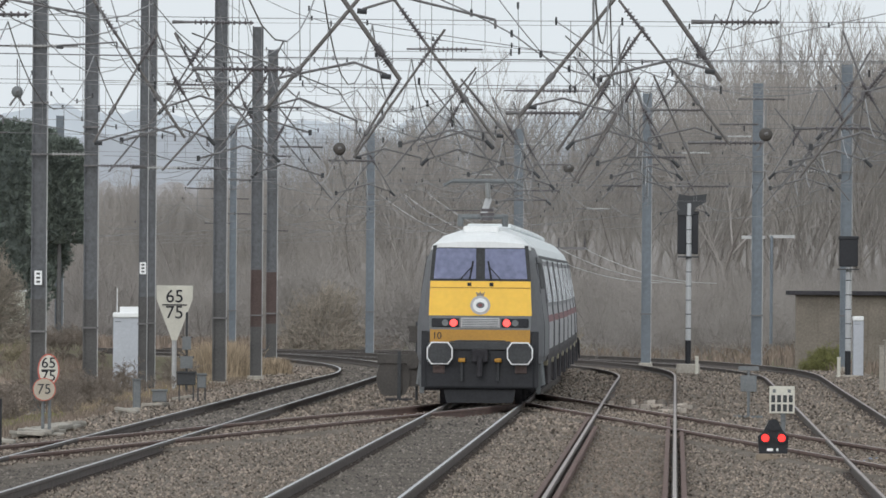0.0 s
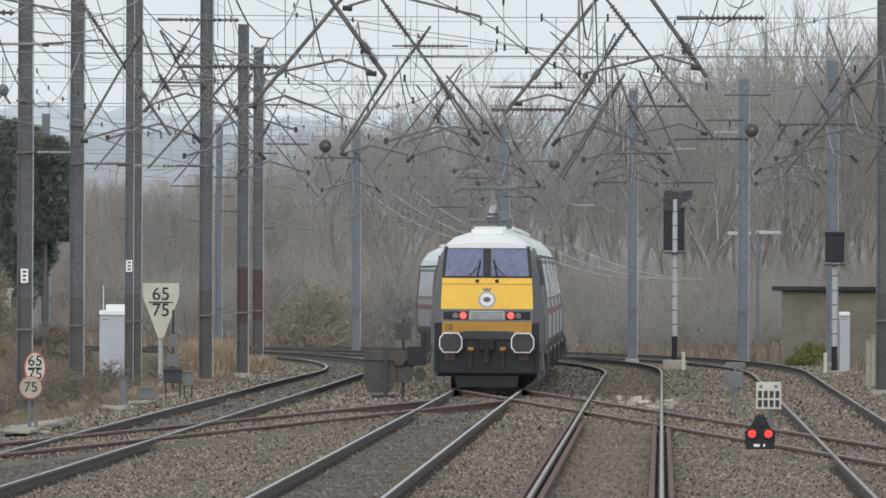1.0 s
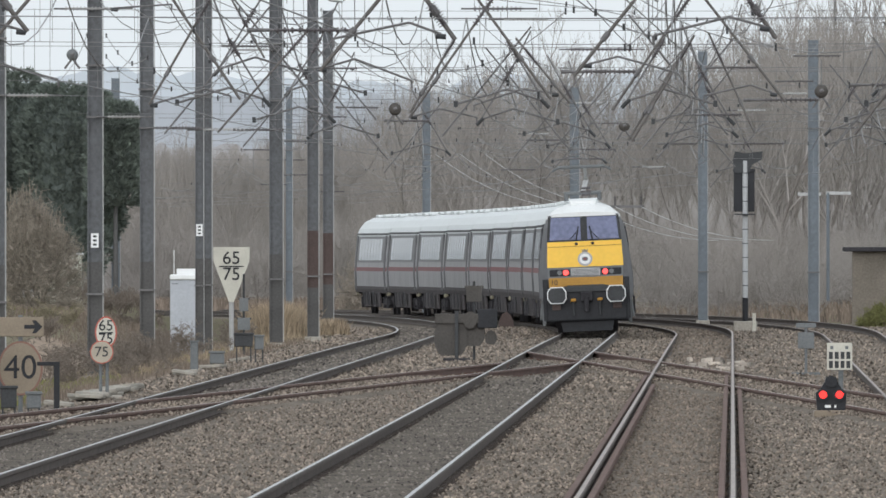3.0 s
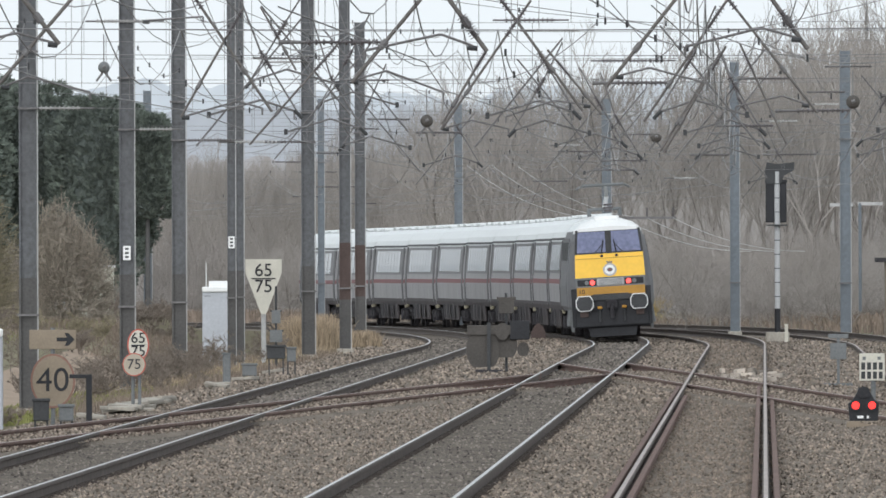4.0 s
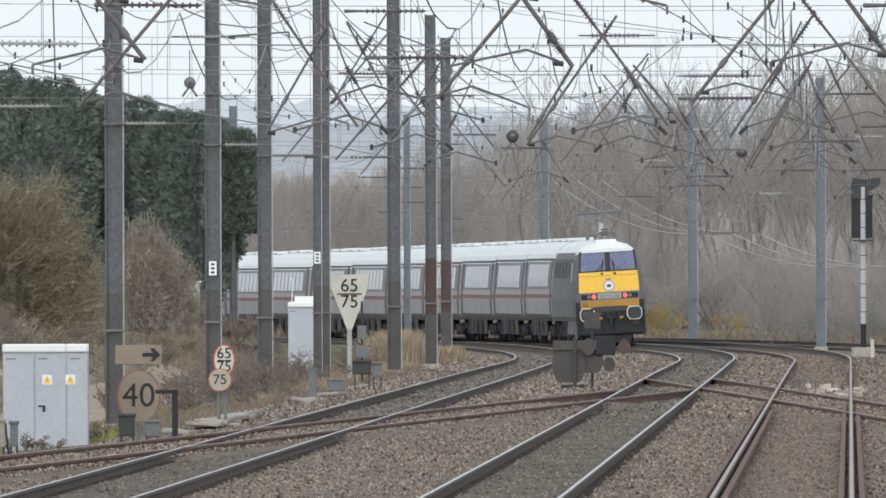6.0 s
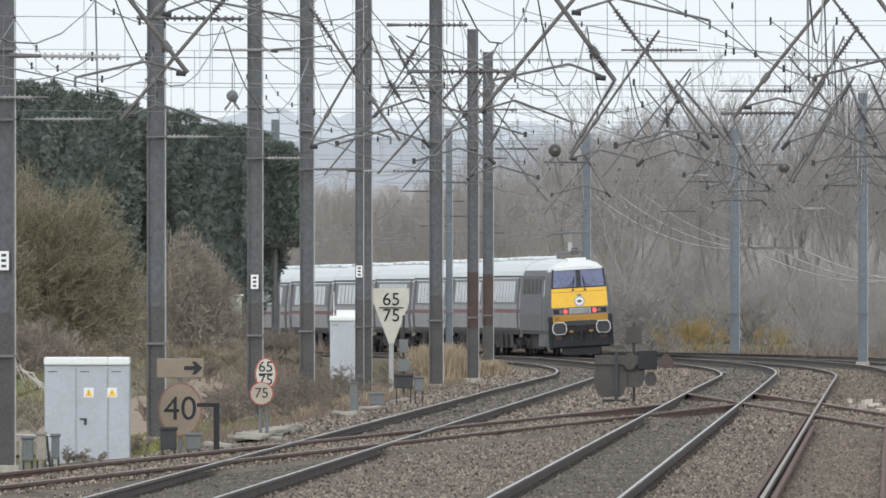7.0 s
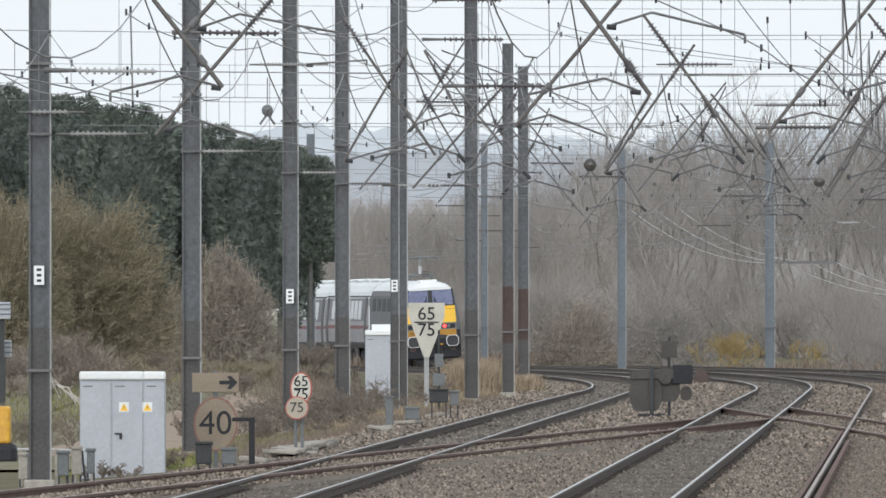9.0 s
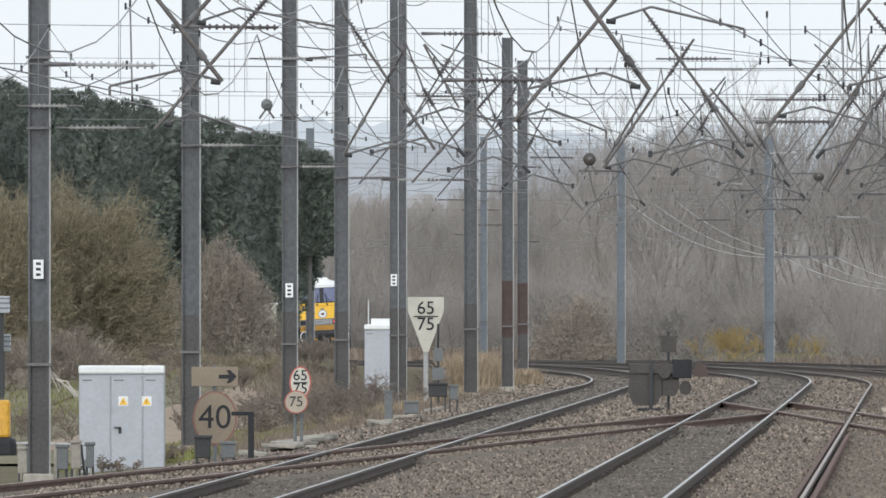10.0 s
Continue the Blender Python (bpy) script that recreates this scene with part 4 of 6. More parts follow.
part("roof", bm, M["roof"], cv)

for k in range(2):
    st = thing("stacked_crate", (-9.60, 520 + k, 1.20), "pale blue grey stacked crate beside the yard", "crate", "stacked crates")
    bm = bmesh.new()
    box(bm, -0.22, 0, 0.82 * (1 - k), 0.23, 0.5, 0.82 * (1 - k) + 0.36, 0.02)
    part("panel", bm, M["cab"], st)
    for q in (0.09, 0.2, 0.3):
        bm = bmesh.new()
        box(bm, -0.22, -0.03, 0.82 * (1 - k) + q, 0.235, 0.0, 0.82 * (1 - k) + q + 0.03)
        part("rib", bm, M["steel_blue"], st)
    bm = bmesh.new()
    box(bm, -0.2, 0.1, -2.0, 0.1, 0.4, 0.05 + 0.82 * (1 - k))
    part("support", bm, M["dark"], st)
mc = thing("small_digger", (-7.74, 420, ground_z(-7.74, 420)), "orange yellow plant machine at the yard edge", "machine")
bm = bmesh.new()
box(bm, -0.3, 0, 0.35, 0.17, 1.2, 1.0, 0.05)
part("body", bm, material("plant_yellow", (0.62, 0.33, 0.03), 0.5), mc)
bm = bmesh.new()
box(bm, -0.25, -0.1, -0.02, 0.28, 1.4, 0.36, 0.1)
part("track_belt", bm, M["black"], mc)


tr = thing("cable_trough", (0, 0, 0), "pale concrete cable trough with lids beside the track", "cable trough")
wire_pts = [(line_x(d, -6.75), d, ground_z(line_x(d, -6.75), d) - 0.07) for d in range(396, 436, 8)]
ch = raw_mesh("channel", [(x + q, d, z + w) for x, d, z in wire_pts for q, w in ((-0.2, -0.15), (-0.2, 0.06), (0.2, 0.06), (0.2, -0.15))], [(4 * i + k, 4 * i + k + 1, 4 * i + k + 5, 4 * i + k + 4) for i in range(len(wire_pts) - 1) for k in range(3)], [M["concrete"]])
new("channel", ch).parent = tr
lid = bmesh.new()
box(lid, -0.22, -0.48, 0, 0.22, 0.48, 0.06, 0.012)
lid_mesh = mesh_of("lid", lid, M["concrete"])
lr = random.Random(3)
for d in range(374, 528):
    if lr.random() < (0.35 if 398 < d < 432 else 0.93):
        continue
    o = new("lid", lid_mesh)
    o.parent = tr
    x = line_x(d, -6.75)
    o.matrix_basis = pose(x, d, ground_z(x, d) + 0.02 + lr.uniform(0, 0.05), 0, lr.uniform(-9, 9), lr.uniform(-14, 10))

M["pale_wood"] = material("pale_split_timber", (0.38, 0.335, 0.29), 0.9, var=0.35, size=0.2, random_value=0.5)
for k in range(24):
    d = lr.uniform(488, 530)
    x = third_x(d) + lr.uniform(-0.75, 1.0) + (lr.uniform(0.4, 1.1) if k % 6 == 0 else 0)
    o = thing("timber_offcut", (x, d, ground_z(x, d)), "pale broken timber or bag on ballast", "offcut", "pale offcuts", lr.uniform(-25, 25))
    bm = bmesh.new()
    w = lr.uniform(0.03, 0.11) if k % 6 else lr.uniform(0.12, 0.22)
    box(bm, -w, -0.1, 0.0, w, 0.1, lr.uniform(0.05, 0.11), 0.015)
    for v in bm.verts:
        v.co += Vector((0, 0, lr.uniform(-0.015, 0.03)))
    part("piece", bm, M["pale_wood"], o)


bag = thing("blue_bag", (9.86, 356, ground_z(9.86, 356)), "crumpled blue and tan plastic bag on ballast", "bag")
bm = bmesh.new()
bmesh.ops.create_icosphere(bm, subdivisions=2, radius=0.2)
for v in bm.verts:
    v.co = Vector((v.co.x * 1.1, v.co.y, max(0.0, v.co.z * 0.5))) * (1 + 0.35 * noise.noise(v.co * 9))
part("sack", bm, material("faded_blue_plastic", (0.06, 0.12, 0.22), 0.5, var=0.4, size=0.3), bag)
bm = bmesh.new()
box(bm, 0.1, -0.15, 0, 0.26, 0.1, 0.09, 0.02)
part("lining", bm, M["tan"], bag)


# ---- overhead line ----
def wire_mesh(bm, pts, r, sides=3):
    rings = []
    for i, p in enumerate(pts):
        a, b = Vector(pts[max(i - 1, 0)]), Vector(pts[min(i + 1, len(pts) - 1)])
        q = (b - a).to_track_quat("Z", "Y")
        rings.append([bm.verts.new(Vector(p) + q @ Vector((r * math.cos(2 * math.pi * k / sides), r * math.sin(2 * math.pi * k / sides), 0))) for k in range(sides)])
    for a, b in zip(rings, rings[1:]):
        for k in range(sides):
            bm.faces.new((a[k], a[(k + 1) % sides], b[(k + 1) % sides], b[k]))


STATIONS = [205, 265, 310, 356, 415, 478, 545, 612, 660, 715, 800, 860, 930, 1000, 1080]
CONTACT = 4.55
rng = random.Random(7)


def catenary(side):
    o = thing("overhead_wire", (0, 0, 0), "thin copper contact and messenger wires above the track", "overhead wire", "overhead wires")
    bm = bmesh.new()
    pts = [(line_x(d, side + (0.2 if i % 2 else -0.2)), d, line_z(d) + CONTACT) for i, d in enumerate(STATIONS)]
    wire_mesh(bm, pts, 0.0075, 4)
    part("contact_wire", bm, M["wire"], o)
    bm = bmesh.new()
    pts = []
    for a, b in zip(STATIONS, STATIONS[1:]):
        for k in range(8):
            f = k / 8
            d = a + (b - a) * f
            z = line_z(d) + CONTACT + 0.25 + 0.95 * (2 * f - 1) ** 2
            pts.append((line_x(d, side), d, z))
            if k in (1, 3, 5, 7):
                bd = bmesh.new()
                rod(bd, (line_x(d, side), d, line_z(d) + CONTACT), (line_x(d, side), d, z), 0.004, 3)
                part("dropper", bd, M["wire"], o)
    wire_mesh(bm, pts, 0.009, 4)
    part("messenger_wire", bm, M["wire"], o)


for side in (-4.65, 0.0, 3.15, 7.1):
    catenary(side)


def insulator(bm, a, b, r=0.05, n=7):
    """A ribbed bar turned as one piece."""
    a, b = Vector(a), Vector(b)
    q = (b - a).to_track_quat("Z", "Y")
    rings = []
    prof = [(0.0, 0.4)]
    for i in range(n):
        prof += [((i + 0.3) / n, 0.45), ((i + 0.4) / n, 1.0), ((i + 0.62) / n, 1.0), ((i + 0.72) / n, 0.45)]
    prof.append((1.0, 0.4))
    for f, k in prof:
        c = a.lerp(b, f)
        rings.append([bm.verts.new(c + q @ Vector((r * k * math.cos(w * math.pi / 4), r * k * math.sin(w * math.pi / 4), 0))) for w in range(8)])
    for c, e in zip(rings, rings[1:]):
        for w in range(8):
            bm.faces.new((c[w], c[(w + 1) % 8], e[(w + 1) % 8], e[w]))
    bm.faces.new(rings[0][::-1])
    bm.faces.new(rings[-1])


TUBE = 0.016


def cantilever(x, d, z, flip, tall, steady=True):
    """Struts, insulators and a cranked steady arm that hold one wire."""
    c = thing("cantilever_arm", (x, d, z), "tubular steel cantilever with insulators and cranked steady arm", "cantilever", "overhead cantilevers")
    s = -1 if flip else 1

    def q(a, b):
        return (s * a, 0, b)
    bm = bmesh.new()
    rod(bm, q(-0.30, -0.55), q(1.25 * tall, 1.35 * tall), TUBE, 8)
    part("strut", bm, M["galv"], c)
    bm = bmesh.new()
    rod(bm, q(1.50, -0.08), q(0.98, 0.78), TUBE, 8)
    rod(bm, q(0.80, 1.08), q(0.45, 1.65 * tall), TUBE, 8)
    part("stay", bm, M["galv"], c)
    bm = bmesh.new()
    insulator(bm, q(0.98, 0.78), q(0.80, 1.08), 0.062, 6)
    part("insulator", bm, M["insul"], c, "brown ribbed insulator")
    if steady:
        bm = bmesh.new()
        rod(bm, q(-0.08, -0.02), q(0.80, 0.24), 0.019, 8)
        rod(bm, q(0.80, 0.24), q(1.38, 0.05), 0.019, 8)
        rod(bm, q(1.38, 0.05), q(1.38, -0.10), 0.018, 6)
        part("steady_arm", bm, M["galv"], c)
        bm = bmesh.new()
        box(bm, s * -0.08 - 0.035, -0.04, -0.07, s * -0.08 + 0.035, 0.04, 0.04)
        part("clamp", bm, M["dark"], c)
        bm = bmesh.new()
        rod(bm, q(1.38, 0.06), q(1.52, -0.08), 0.034, 8)
        part("end_fitting", bm, M["dark"], c)
    bm = bmesh.new()
    wire_mesh(bm, [q(0.45, 1.65 * tall), q(0.38, 0.9), q(0.62, 0.42), q(0.80, 0.24)], 0.007, 3)
    part("jumper_loop", bm, M["wire"], c)


for i, d in enumerate(STATIONS[4:-1]):
    for j, side in enumerate((-4.65, 0.0, 3.15, 7.1)):
        flip = (i + j) % 3 == 2
        z = line_z(d) + CONTACT + 0.28 + 0.10 * rng.random()
        dx = rng.uniform(-0.15, 0.15)
        if d > 600 and (rng.random() < 0.5 or d > 840):
            continue
        cantilever(line_x(d, side) + (0.5 if flip else -0.75) + dx, d, z, flip, rng.uniform(0.95, 1.35))
        if rng.random() < 0.25:
            cantilever(line_x(d, side) + (1.3 if not flip else -1.3) + dx, d + 4, z + 0.55, not flip, rng.uniform(0.8, 1.15), rng.random() < 0.6)


def raked_unit(struts, arms, label="raked steel tube cantilever with knuckles and cranked steady arm"):
    """Long raked tubes near the platform end: (foot, head, radius, insulator or not), and cranked steady arms."""
    base = Vector(struts[0][0] if struts else arms[0][0])
    c = thing("cantilever_arm", base, label, "cantilever", "overhead cantilevers")
    for a, b, rad, ins in struts:
        a, b = Vector(a) - base, Vector(b) - base
        bm = bmesh.new()
        rod(bm, a, b, rad, 10)
        st = part("strut", bm, M["tube"], c)
        k = a.lerp(b, 0.3)
        q = (b - a).normalized()
        bm = bmesh.new()
        rod(bm, k - q * 0.06, k + q * 0.06, rad * 1.7, 8)
        part("knuckle", bm, M["galv"], st)
        bm = bmesh.new()
        box(bm, k.x - 0.055, k.y - 0.02, k.z - 0.07, k.x - 0.02, k.y + 0.02, k.z - 0.02, 0.006)
        part("clip", bm, M["dark"], st)
        if ins:
            bm = bmesh.new()
            insulator(bm, a.lerp(b, ins), a.lerp(b, min(1.0, ins + 0.22)), rad * 2.4, 9)
            part("insulator", bm, M["insul"], st, "dark ribbed insulator")
    for pts in arms:
        p = [Vector(v) - base for v in pts]
        bm = bmesh.new()
        for a, b in zip(p, p[1:]):
            rod(bm, a, b, 0.0145, 8)
        rod(bm, p[0], p[0] - Vector((0, 0, 0.10)), 0.017, 6)
        ar = part("steady_arm", bm, M["galv"], c)
        bm = bmesh.new()
        rod(bm, p[-1] - Vector((0.06, 0, 0.02)), p[-1] + Vector((0.05, 0, -0.03)), 0.030, 8)
        part("end_fitting", bm, M["dark"], ar)


M["tube"] = material("weathered_cantilever_tube", (0.135, 0.124, 0.118), 0.6, 0.3, var=0.3, size=0.4)
# over the running line beside the signs
raked_unit([((-2.52, 272.00, 4.82), (-3.30, 272.00, 5.81), 0.026, 0), ((-2.91, 270.00, 5.42), (-2.59, 270.00, 5.78), 0.024, 0)], [((-3.78, 272.00, 4.77), (-2.99, 272.00, 4.95), (-2.59, 272.00, 4.84))])
raked_unit([((-3.49, 290.00, 4.41), (-2.10, 290.00, 6.03), 0.022, 0.8)], [((-1.30, 288.00, 5.61), (-1.77, 288.00, 5.69), (-2.47, 288.00, 5.83), (-2.91, 288.00, 5.68))])
raked_unit([((-0.17, 330.00, 4.40), (-1.43, 330.00, 6.27), 0.019, 0.75), ((-1.42, 332.00, 4.34), (-0.56, 332.00, 5.83), 0.017, 0.75)], [((-2.60, 325.00, 4.64), (-3.43, 325.00, 4.85), (-3.73, 325.00, 4.73)), ((-0.32, 350.00, 4.57), (-0.68, 350.00, 4.67), (-1.42, 350.00, 4.46))])
raked_unit([((-0.58, 400.00, 4.27), (0.97, 400.00, 6.02), 0.018, 0.7), ((0.19, 398.00, 5.48), (-0.39, 398.00, 6.52), 0.017, 0.5)], [((-1.33, 398.00, 6.36), (-2.26, 398.00, 6.30))])
# over the train's track
raked_unit([((0.75, 272.00, 4.38), (1.94, 272.00, 5.81), 0.022, 0), ((2.25, 270.00, 4.71), (1.48, 270.00, 5.78), 0.026, 0.15)], [((0.90, 272.00, 4.74), (1.75, 272.00, 4.92), (2.11, 272.00, 4.79))])
raked_unit([((1.94, 300.00, 4.06), (2.50, 300.00, 4.98), 0.016, 0.75), ((2.09, 325.00, 4.12), (3.30, 325.00, 5.85), 0.017, 0.72)], [((3.35, 274.00, 5.43), (2.30, 274.00, 5.68), (1.85, 274.00, 5.54))])
raked_unit([((4.05, 330.00, 4.40), (2.66, 330.00, 6.30), 0.019, 0.72)], [((2.13, 326.00, 4.63), (1.37, 326.00, 4.92), (0.94, 326.00, 4.80))])
raked_unit([((5.22, 400.00, 4.75), (4.33, 400.00, 5.82), 0.018, 0.6)], [((3.55, 390.00, 4.66), (4.32, 390.00, 4.92), (4.86, 390.00, 4.85)), ((3.87, 420.00, 4.62), (3.23, 420.00, 4.77), (2.79, 420.00, 4.64))])
# over the third and outer tracks
raked_unit([((3.83, 290.00, 4.44), (5.10, 290.00, 6.03), 0.022, 0), ((6.14, 285.00, 4.85), (5.34, 285.00, 5.97), 0.026, 0.18)], [((4.52, 274.00, 4.79), (5.38, 274.00, 5.00), (5.78, 274.00, 4.89))])
raked_unit([((7.23, 330.00, 4.37), (5.71, 330.00, 6.32), 0.018, 0.72), ((4.88, 330.00, 4.25), (6.05, 330.00, 5.95), 0.018, 0.7)], [((5.67, 326.00, 4.74), (4.90, 326.00, 4.95), (4.50, 326.00, 4.85))])
raked_unit([((5.38, 345.00, 3.89), (6.27, 345.00, 5.40), 0.018, 0.72), ((5.44, 352.00, 3.94), (6.32, 352.00, 5.37), 0.016, 0)], [])
raked_unit([((8.26, 400.00, 4.26), (7.50, 400.00, 5.91), 0.017, 0.7)], [((7.15, 385.00, 4.78), (7.89, 385.00, 4.95), (8.26, 385.00, 4.82))])
raked_unit([((8.92, 360.00, 4.06), (10.68, 360.00, 6.32), 0.020, 0.5), ((9.26, 330.00, 3.93), (10.25, 330.00, 5.54), 0.018, 0)], [((8.92, 326.00, 5.06), (9.29, 326.00, 5.16), (9.83, 326.00, 4.97))])


def looped_wire(pts, r=0.008):
    """A wire hung in a smooth curve through its fixings."""
    p = [Vector(v) for v in pts]
    o = thing("jumper_wire", p[0], "sagging grey wire looped between overhead fittings", "wire", "jumper wires")
    curve_pts = []
    for i in range(len(p) - 1):
        a, b, c, d = p[max(i - 1, 0)], p[i], p[i + 1], p[min(i + 2, len(p) - 1)]
        for k in range(6):
            t = k / 6
            curve_pts.append(0.5 * ((2 * b) + (c - a) * t + (2 * a - 5 * b + 4 * c - d) * t * t + (3 * b - a - 3 * c + d) * t ** 3) - p[0])
    curve_pts.append(p[-1] - p[0])
    bm = bmesh.new()
    wire_mesh(bm, curve_pts, r, 4)
    part("strand", bm, M["wire"], o)
    for q in p:
        bm = bmesh.new()
        e = q - p[0]
        rod(bm, e - Vector((0, 0, 0.04)), e + Vector((0, 0, 0.05)), 0.018, 6)
        part("clamp", bm, M["dark"], o)


looped_wire([(-5.80, 354.00, 6.32), (-5.39, 348.00, 5.83), (-4.97, 340.00, 5.47), (-4.09, 320.00, 5.15), (-3.29, 300.00, 5.26)])
looped_wire([(-5.80, 354.00, 5.95), (-5.49, 350.00, 5.60), (-5.09, 345.00, 5.36), (-4.16, 335.00, 5.04), (-3.48, 330.00, 5.02)])
looped_wire([(-6.17, 330.00, 5.27), (-5.96, 340.00, 5.59), (-5.80, 354.00, 6.32)])
looped_wire([(-4.37, 330.00, 6.34), (-4.06, 330.00, 6.15), (-3.71, 330.00, 6.01), (-3.37, 330.00, 5.97)])
looped_wire([(-4.31, 330.00, 6.38), (-4.28, 330.00, 5.09)], 0.012)
looped_wire([(-2.87, 476.00, 6.51), (-2.61, 470.00, 6.13), (-2.31, 465.00, 5.88), (-1.99, 460.00, 5.95)])
looped_wire([(-2.87, 476.00, 6.10), (-2.61, 470.00, 5.80), (-2.21, 465.00, 5.54), (-1.54, 460.00, 5.36)])
looped_wire([(-3.25, 476.00, 6.51), (-3.43, 470.00, 5.97), (-3.72, 465.00, 5.52)])
looped_wire([(-1.05, 570.00, 7.25), (-0.64, 560.00, 6.25), (-0.18, 555.00, 5.80), (0.40, 550.00, 5.93)])
looped_wire([(0.72, 610.00, 9.43), (1.17, 600.00, 8.89), (1.22, 595.00, 7.73), (0.84, 590.00, 7.21)])
looped_wire([(1.81, 644.00, 8.62), (2.10, 640.00, 7.39), (2.62, 640.00, 7.01), (3.81, 640.00, 6.72)])
looped_wire([(2.57, 300.00, 6.14), (3.37, 300.00, 5.79), (3.87, 300.00, 5.54), (4.23, 300.00, 5.29), (4.58, 300.00, 5.11), (4.98, 300.00, 4.99)], 0.009)
looped_wire([(1.91, 420.00, 7.18), (2.92, 420.00, 6.94), (5.42, 420.00, 6.57), (7.68, 420.00, 6.30), (10.90, 420.00, 6.96), (12.66, 420.00, 7.35)], 0.007)
looped_wire([(0.80, 450.00, 7.91), (2.10, 450.00, 7.34), (4.35, 450.00, 6.97), (7.07, 450.00, 6.71)], 0.006)
looped_wire([(4.88, 300.00, 6.14), (4.89, 300.00, 5.01)], 0.010)
looped_wire([(1.37, 330.00, 6.50), (1.39, 330.00, 5.23)], 0.007)
looped_wire([(2.73, 300.00, 4.94), (2.93, 310.00, 4.74), (3.46, 330.00, 4.62), (3.88, 330.00, 4.45)])
looped_wire([(-1.34, 400.00, 6.75), (-0.22, 400.00, 6.28), (0.43, 400.00, 6.00)], 0.006)
looped_wire([(4.34, 330.00, 6.23), (4.36, 330.00, 5.61)], 0.005)
looped_wire([(4.65, 330.00, 6.50), (4.66, 330.00, 5.58)], 0.005)
looped_wire([(3.71, 330.00, 6.50), (3.71, 330.00, 6.12)], 0.005)
mast_bracket(4.26, 415.2, 6.45, -0.5, 0.35, False)
mast_bracket(6.73, 470.2, 6.19, -0.6, 0.6, False)


def cross_span(d, x0, x1, heights, jumpers=2):
    """Wires across all tracks, with strings of insulators let into them and jumpers looped between."""
    o = thing("cross_span", (0, d, 0), "horizontal steel span wires with insulator strings across tracks", "span wire", "cross spans")
    sags = [rng.uniform(0.0, 0.12) for _ in heights]

    def at(k, x):
        f = (x - x0) / (x1 - x0)
        return Vector((x, 0, heights[k] - sags[k] * 4 * f * (1 - f)))
    for k, z in enumerate(heights):
        bm = bmesh.new()
        wire_mesh(bm, [at(k, x0 + (x1 - x0) * i / 12) for i in range(13)], rng.choice((0.0035, 0.0045, 0.006)), 4)
        part("span_wire", bm, M["wire"], o)
        for _ in range(rng.choice((1, 1, 2))):
            xa = rng.uniform(x0 + 0.8, x1 - 2)
            ln = rng.uniform(0.6, 1.1)
            bm = bmesh.new()
            insulator(bm, at(k, xa), at(k, xa + ln), 0.040, 11)
            part("insulator_string", bm, M["insul_grey"] if rng.random() < 0.3 else M["insul"], o)
            bm = bmesh.new()
            rod(bm, at(k, xa - 0.35), at(k, xa), 0.03, 8, 0.02)
            part("turnbuckle", bm, M["galv"], o)
    for _ in range(2 * jumpers):
        xa = rng.uniform(x0 + 1, x1 - 1)
        k = rng.randrange(len(heights) - 1)
        bm = bmesh.new()
        rod(bm, at(k, xa), at(k + 1, xa), 0.004, 4)
        part("hanger", bm, M["wire"], o)
    for _ in range(jumpers):
        i, j = rng.randrange(len(heights)), rng.randrange(len(heights))
        xa = rng.uniform(x0 + 1, x1 - 4)
        a, b = at(i, xa), at(j, xa + rng.uniform(0.4, 2.6))
        sag = rng.uniform(0.1, 0.6)
        bm = bmesh.new()
        wire_mesh(bm, [a.lerp(b, f) - Vector((0, 0.3 * math.sin(3.14 * f), sag * 4 * f * (1 - f))) for f in [q / 10 for q in range(11)]], 0.007, 4)
        part("jumper_wire", bm, M["wire"], o)
        for p in (a, b):
            bm = bmesh.new()
            rod(bm, p - Vector((0, 0, 0.05)), p + Vector((0, 0, 0.05)), 0.016, 6)
            part("clamp", bm, M["dark"], o)


for d in STATIONS[1:-1]:
    x0 = line_x(d, -9.0)
    x1 = line_x(d, 13.0)
    base = line_z(d)
    cross_span(d, x0, x1, [base + CONTACT + 0.45, base + 5.9, base + 6.9], 5)
    if d in (310, 415, 545, 660, 860):
        cross_span(d + 9, x0, x1, [base + 5.3, base + 7.6], 4)


def feeder(d0, d1, x0, x1, z0, z1, n=3):
    """Long wires along the line, seen almost end on."""
    for k in range(n):
        o = thing("feeder_wire", (0, 0, 0), "long thin feeder wire running along the railway", "wire", "feeder wires")
        bm = bmesh.new()
        pts = []
        for i in range(61):
            f = i / 60
            d = d0 + (d1 - d0) * f
            sag = 0.5 * (1 - (2 * ((f * 10) % 1.0) - 1) ** 2)
            pts.append((line_x(d, x0 + (x1 - x0) * f) + 0.25 * k, d, line_z(d) + z0 + (z1 - z0) * f - sag + 0.22 * k))
        wire_mesh(bm, pts, 0.009, 4)
        part("strand", bm, M["wire"], o)


feeder(240, 1000, -6.3, -7.5, 6.6, 6.9)
feeder(240, 1000, 10.5, 11.5, 6.6, 6.9)
feeder(260, 900, -4.0, 2.5, 5.9, 6.3, 2)
feeder(260, 900, 5.0, -1.0, 6.1, 5.8, 2)


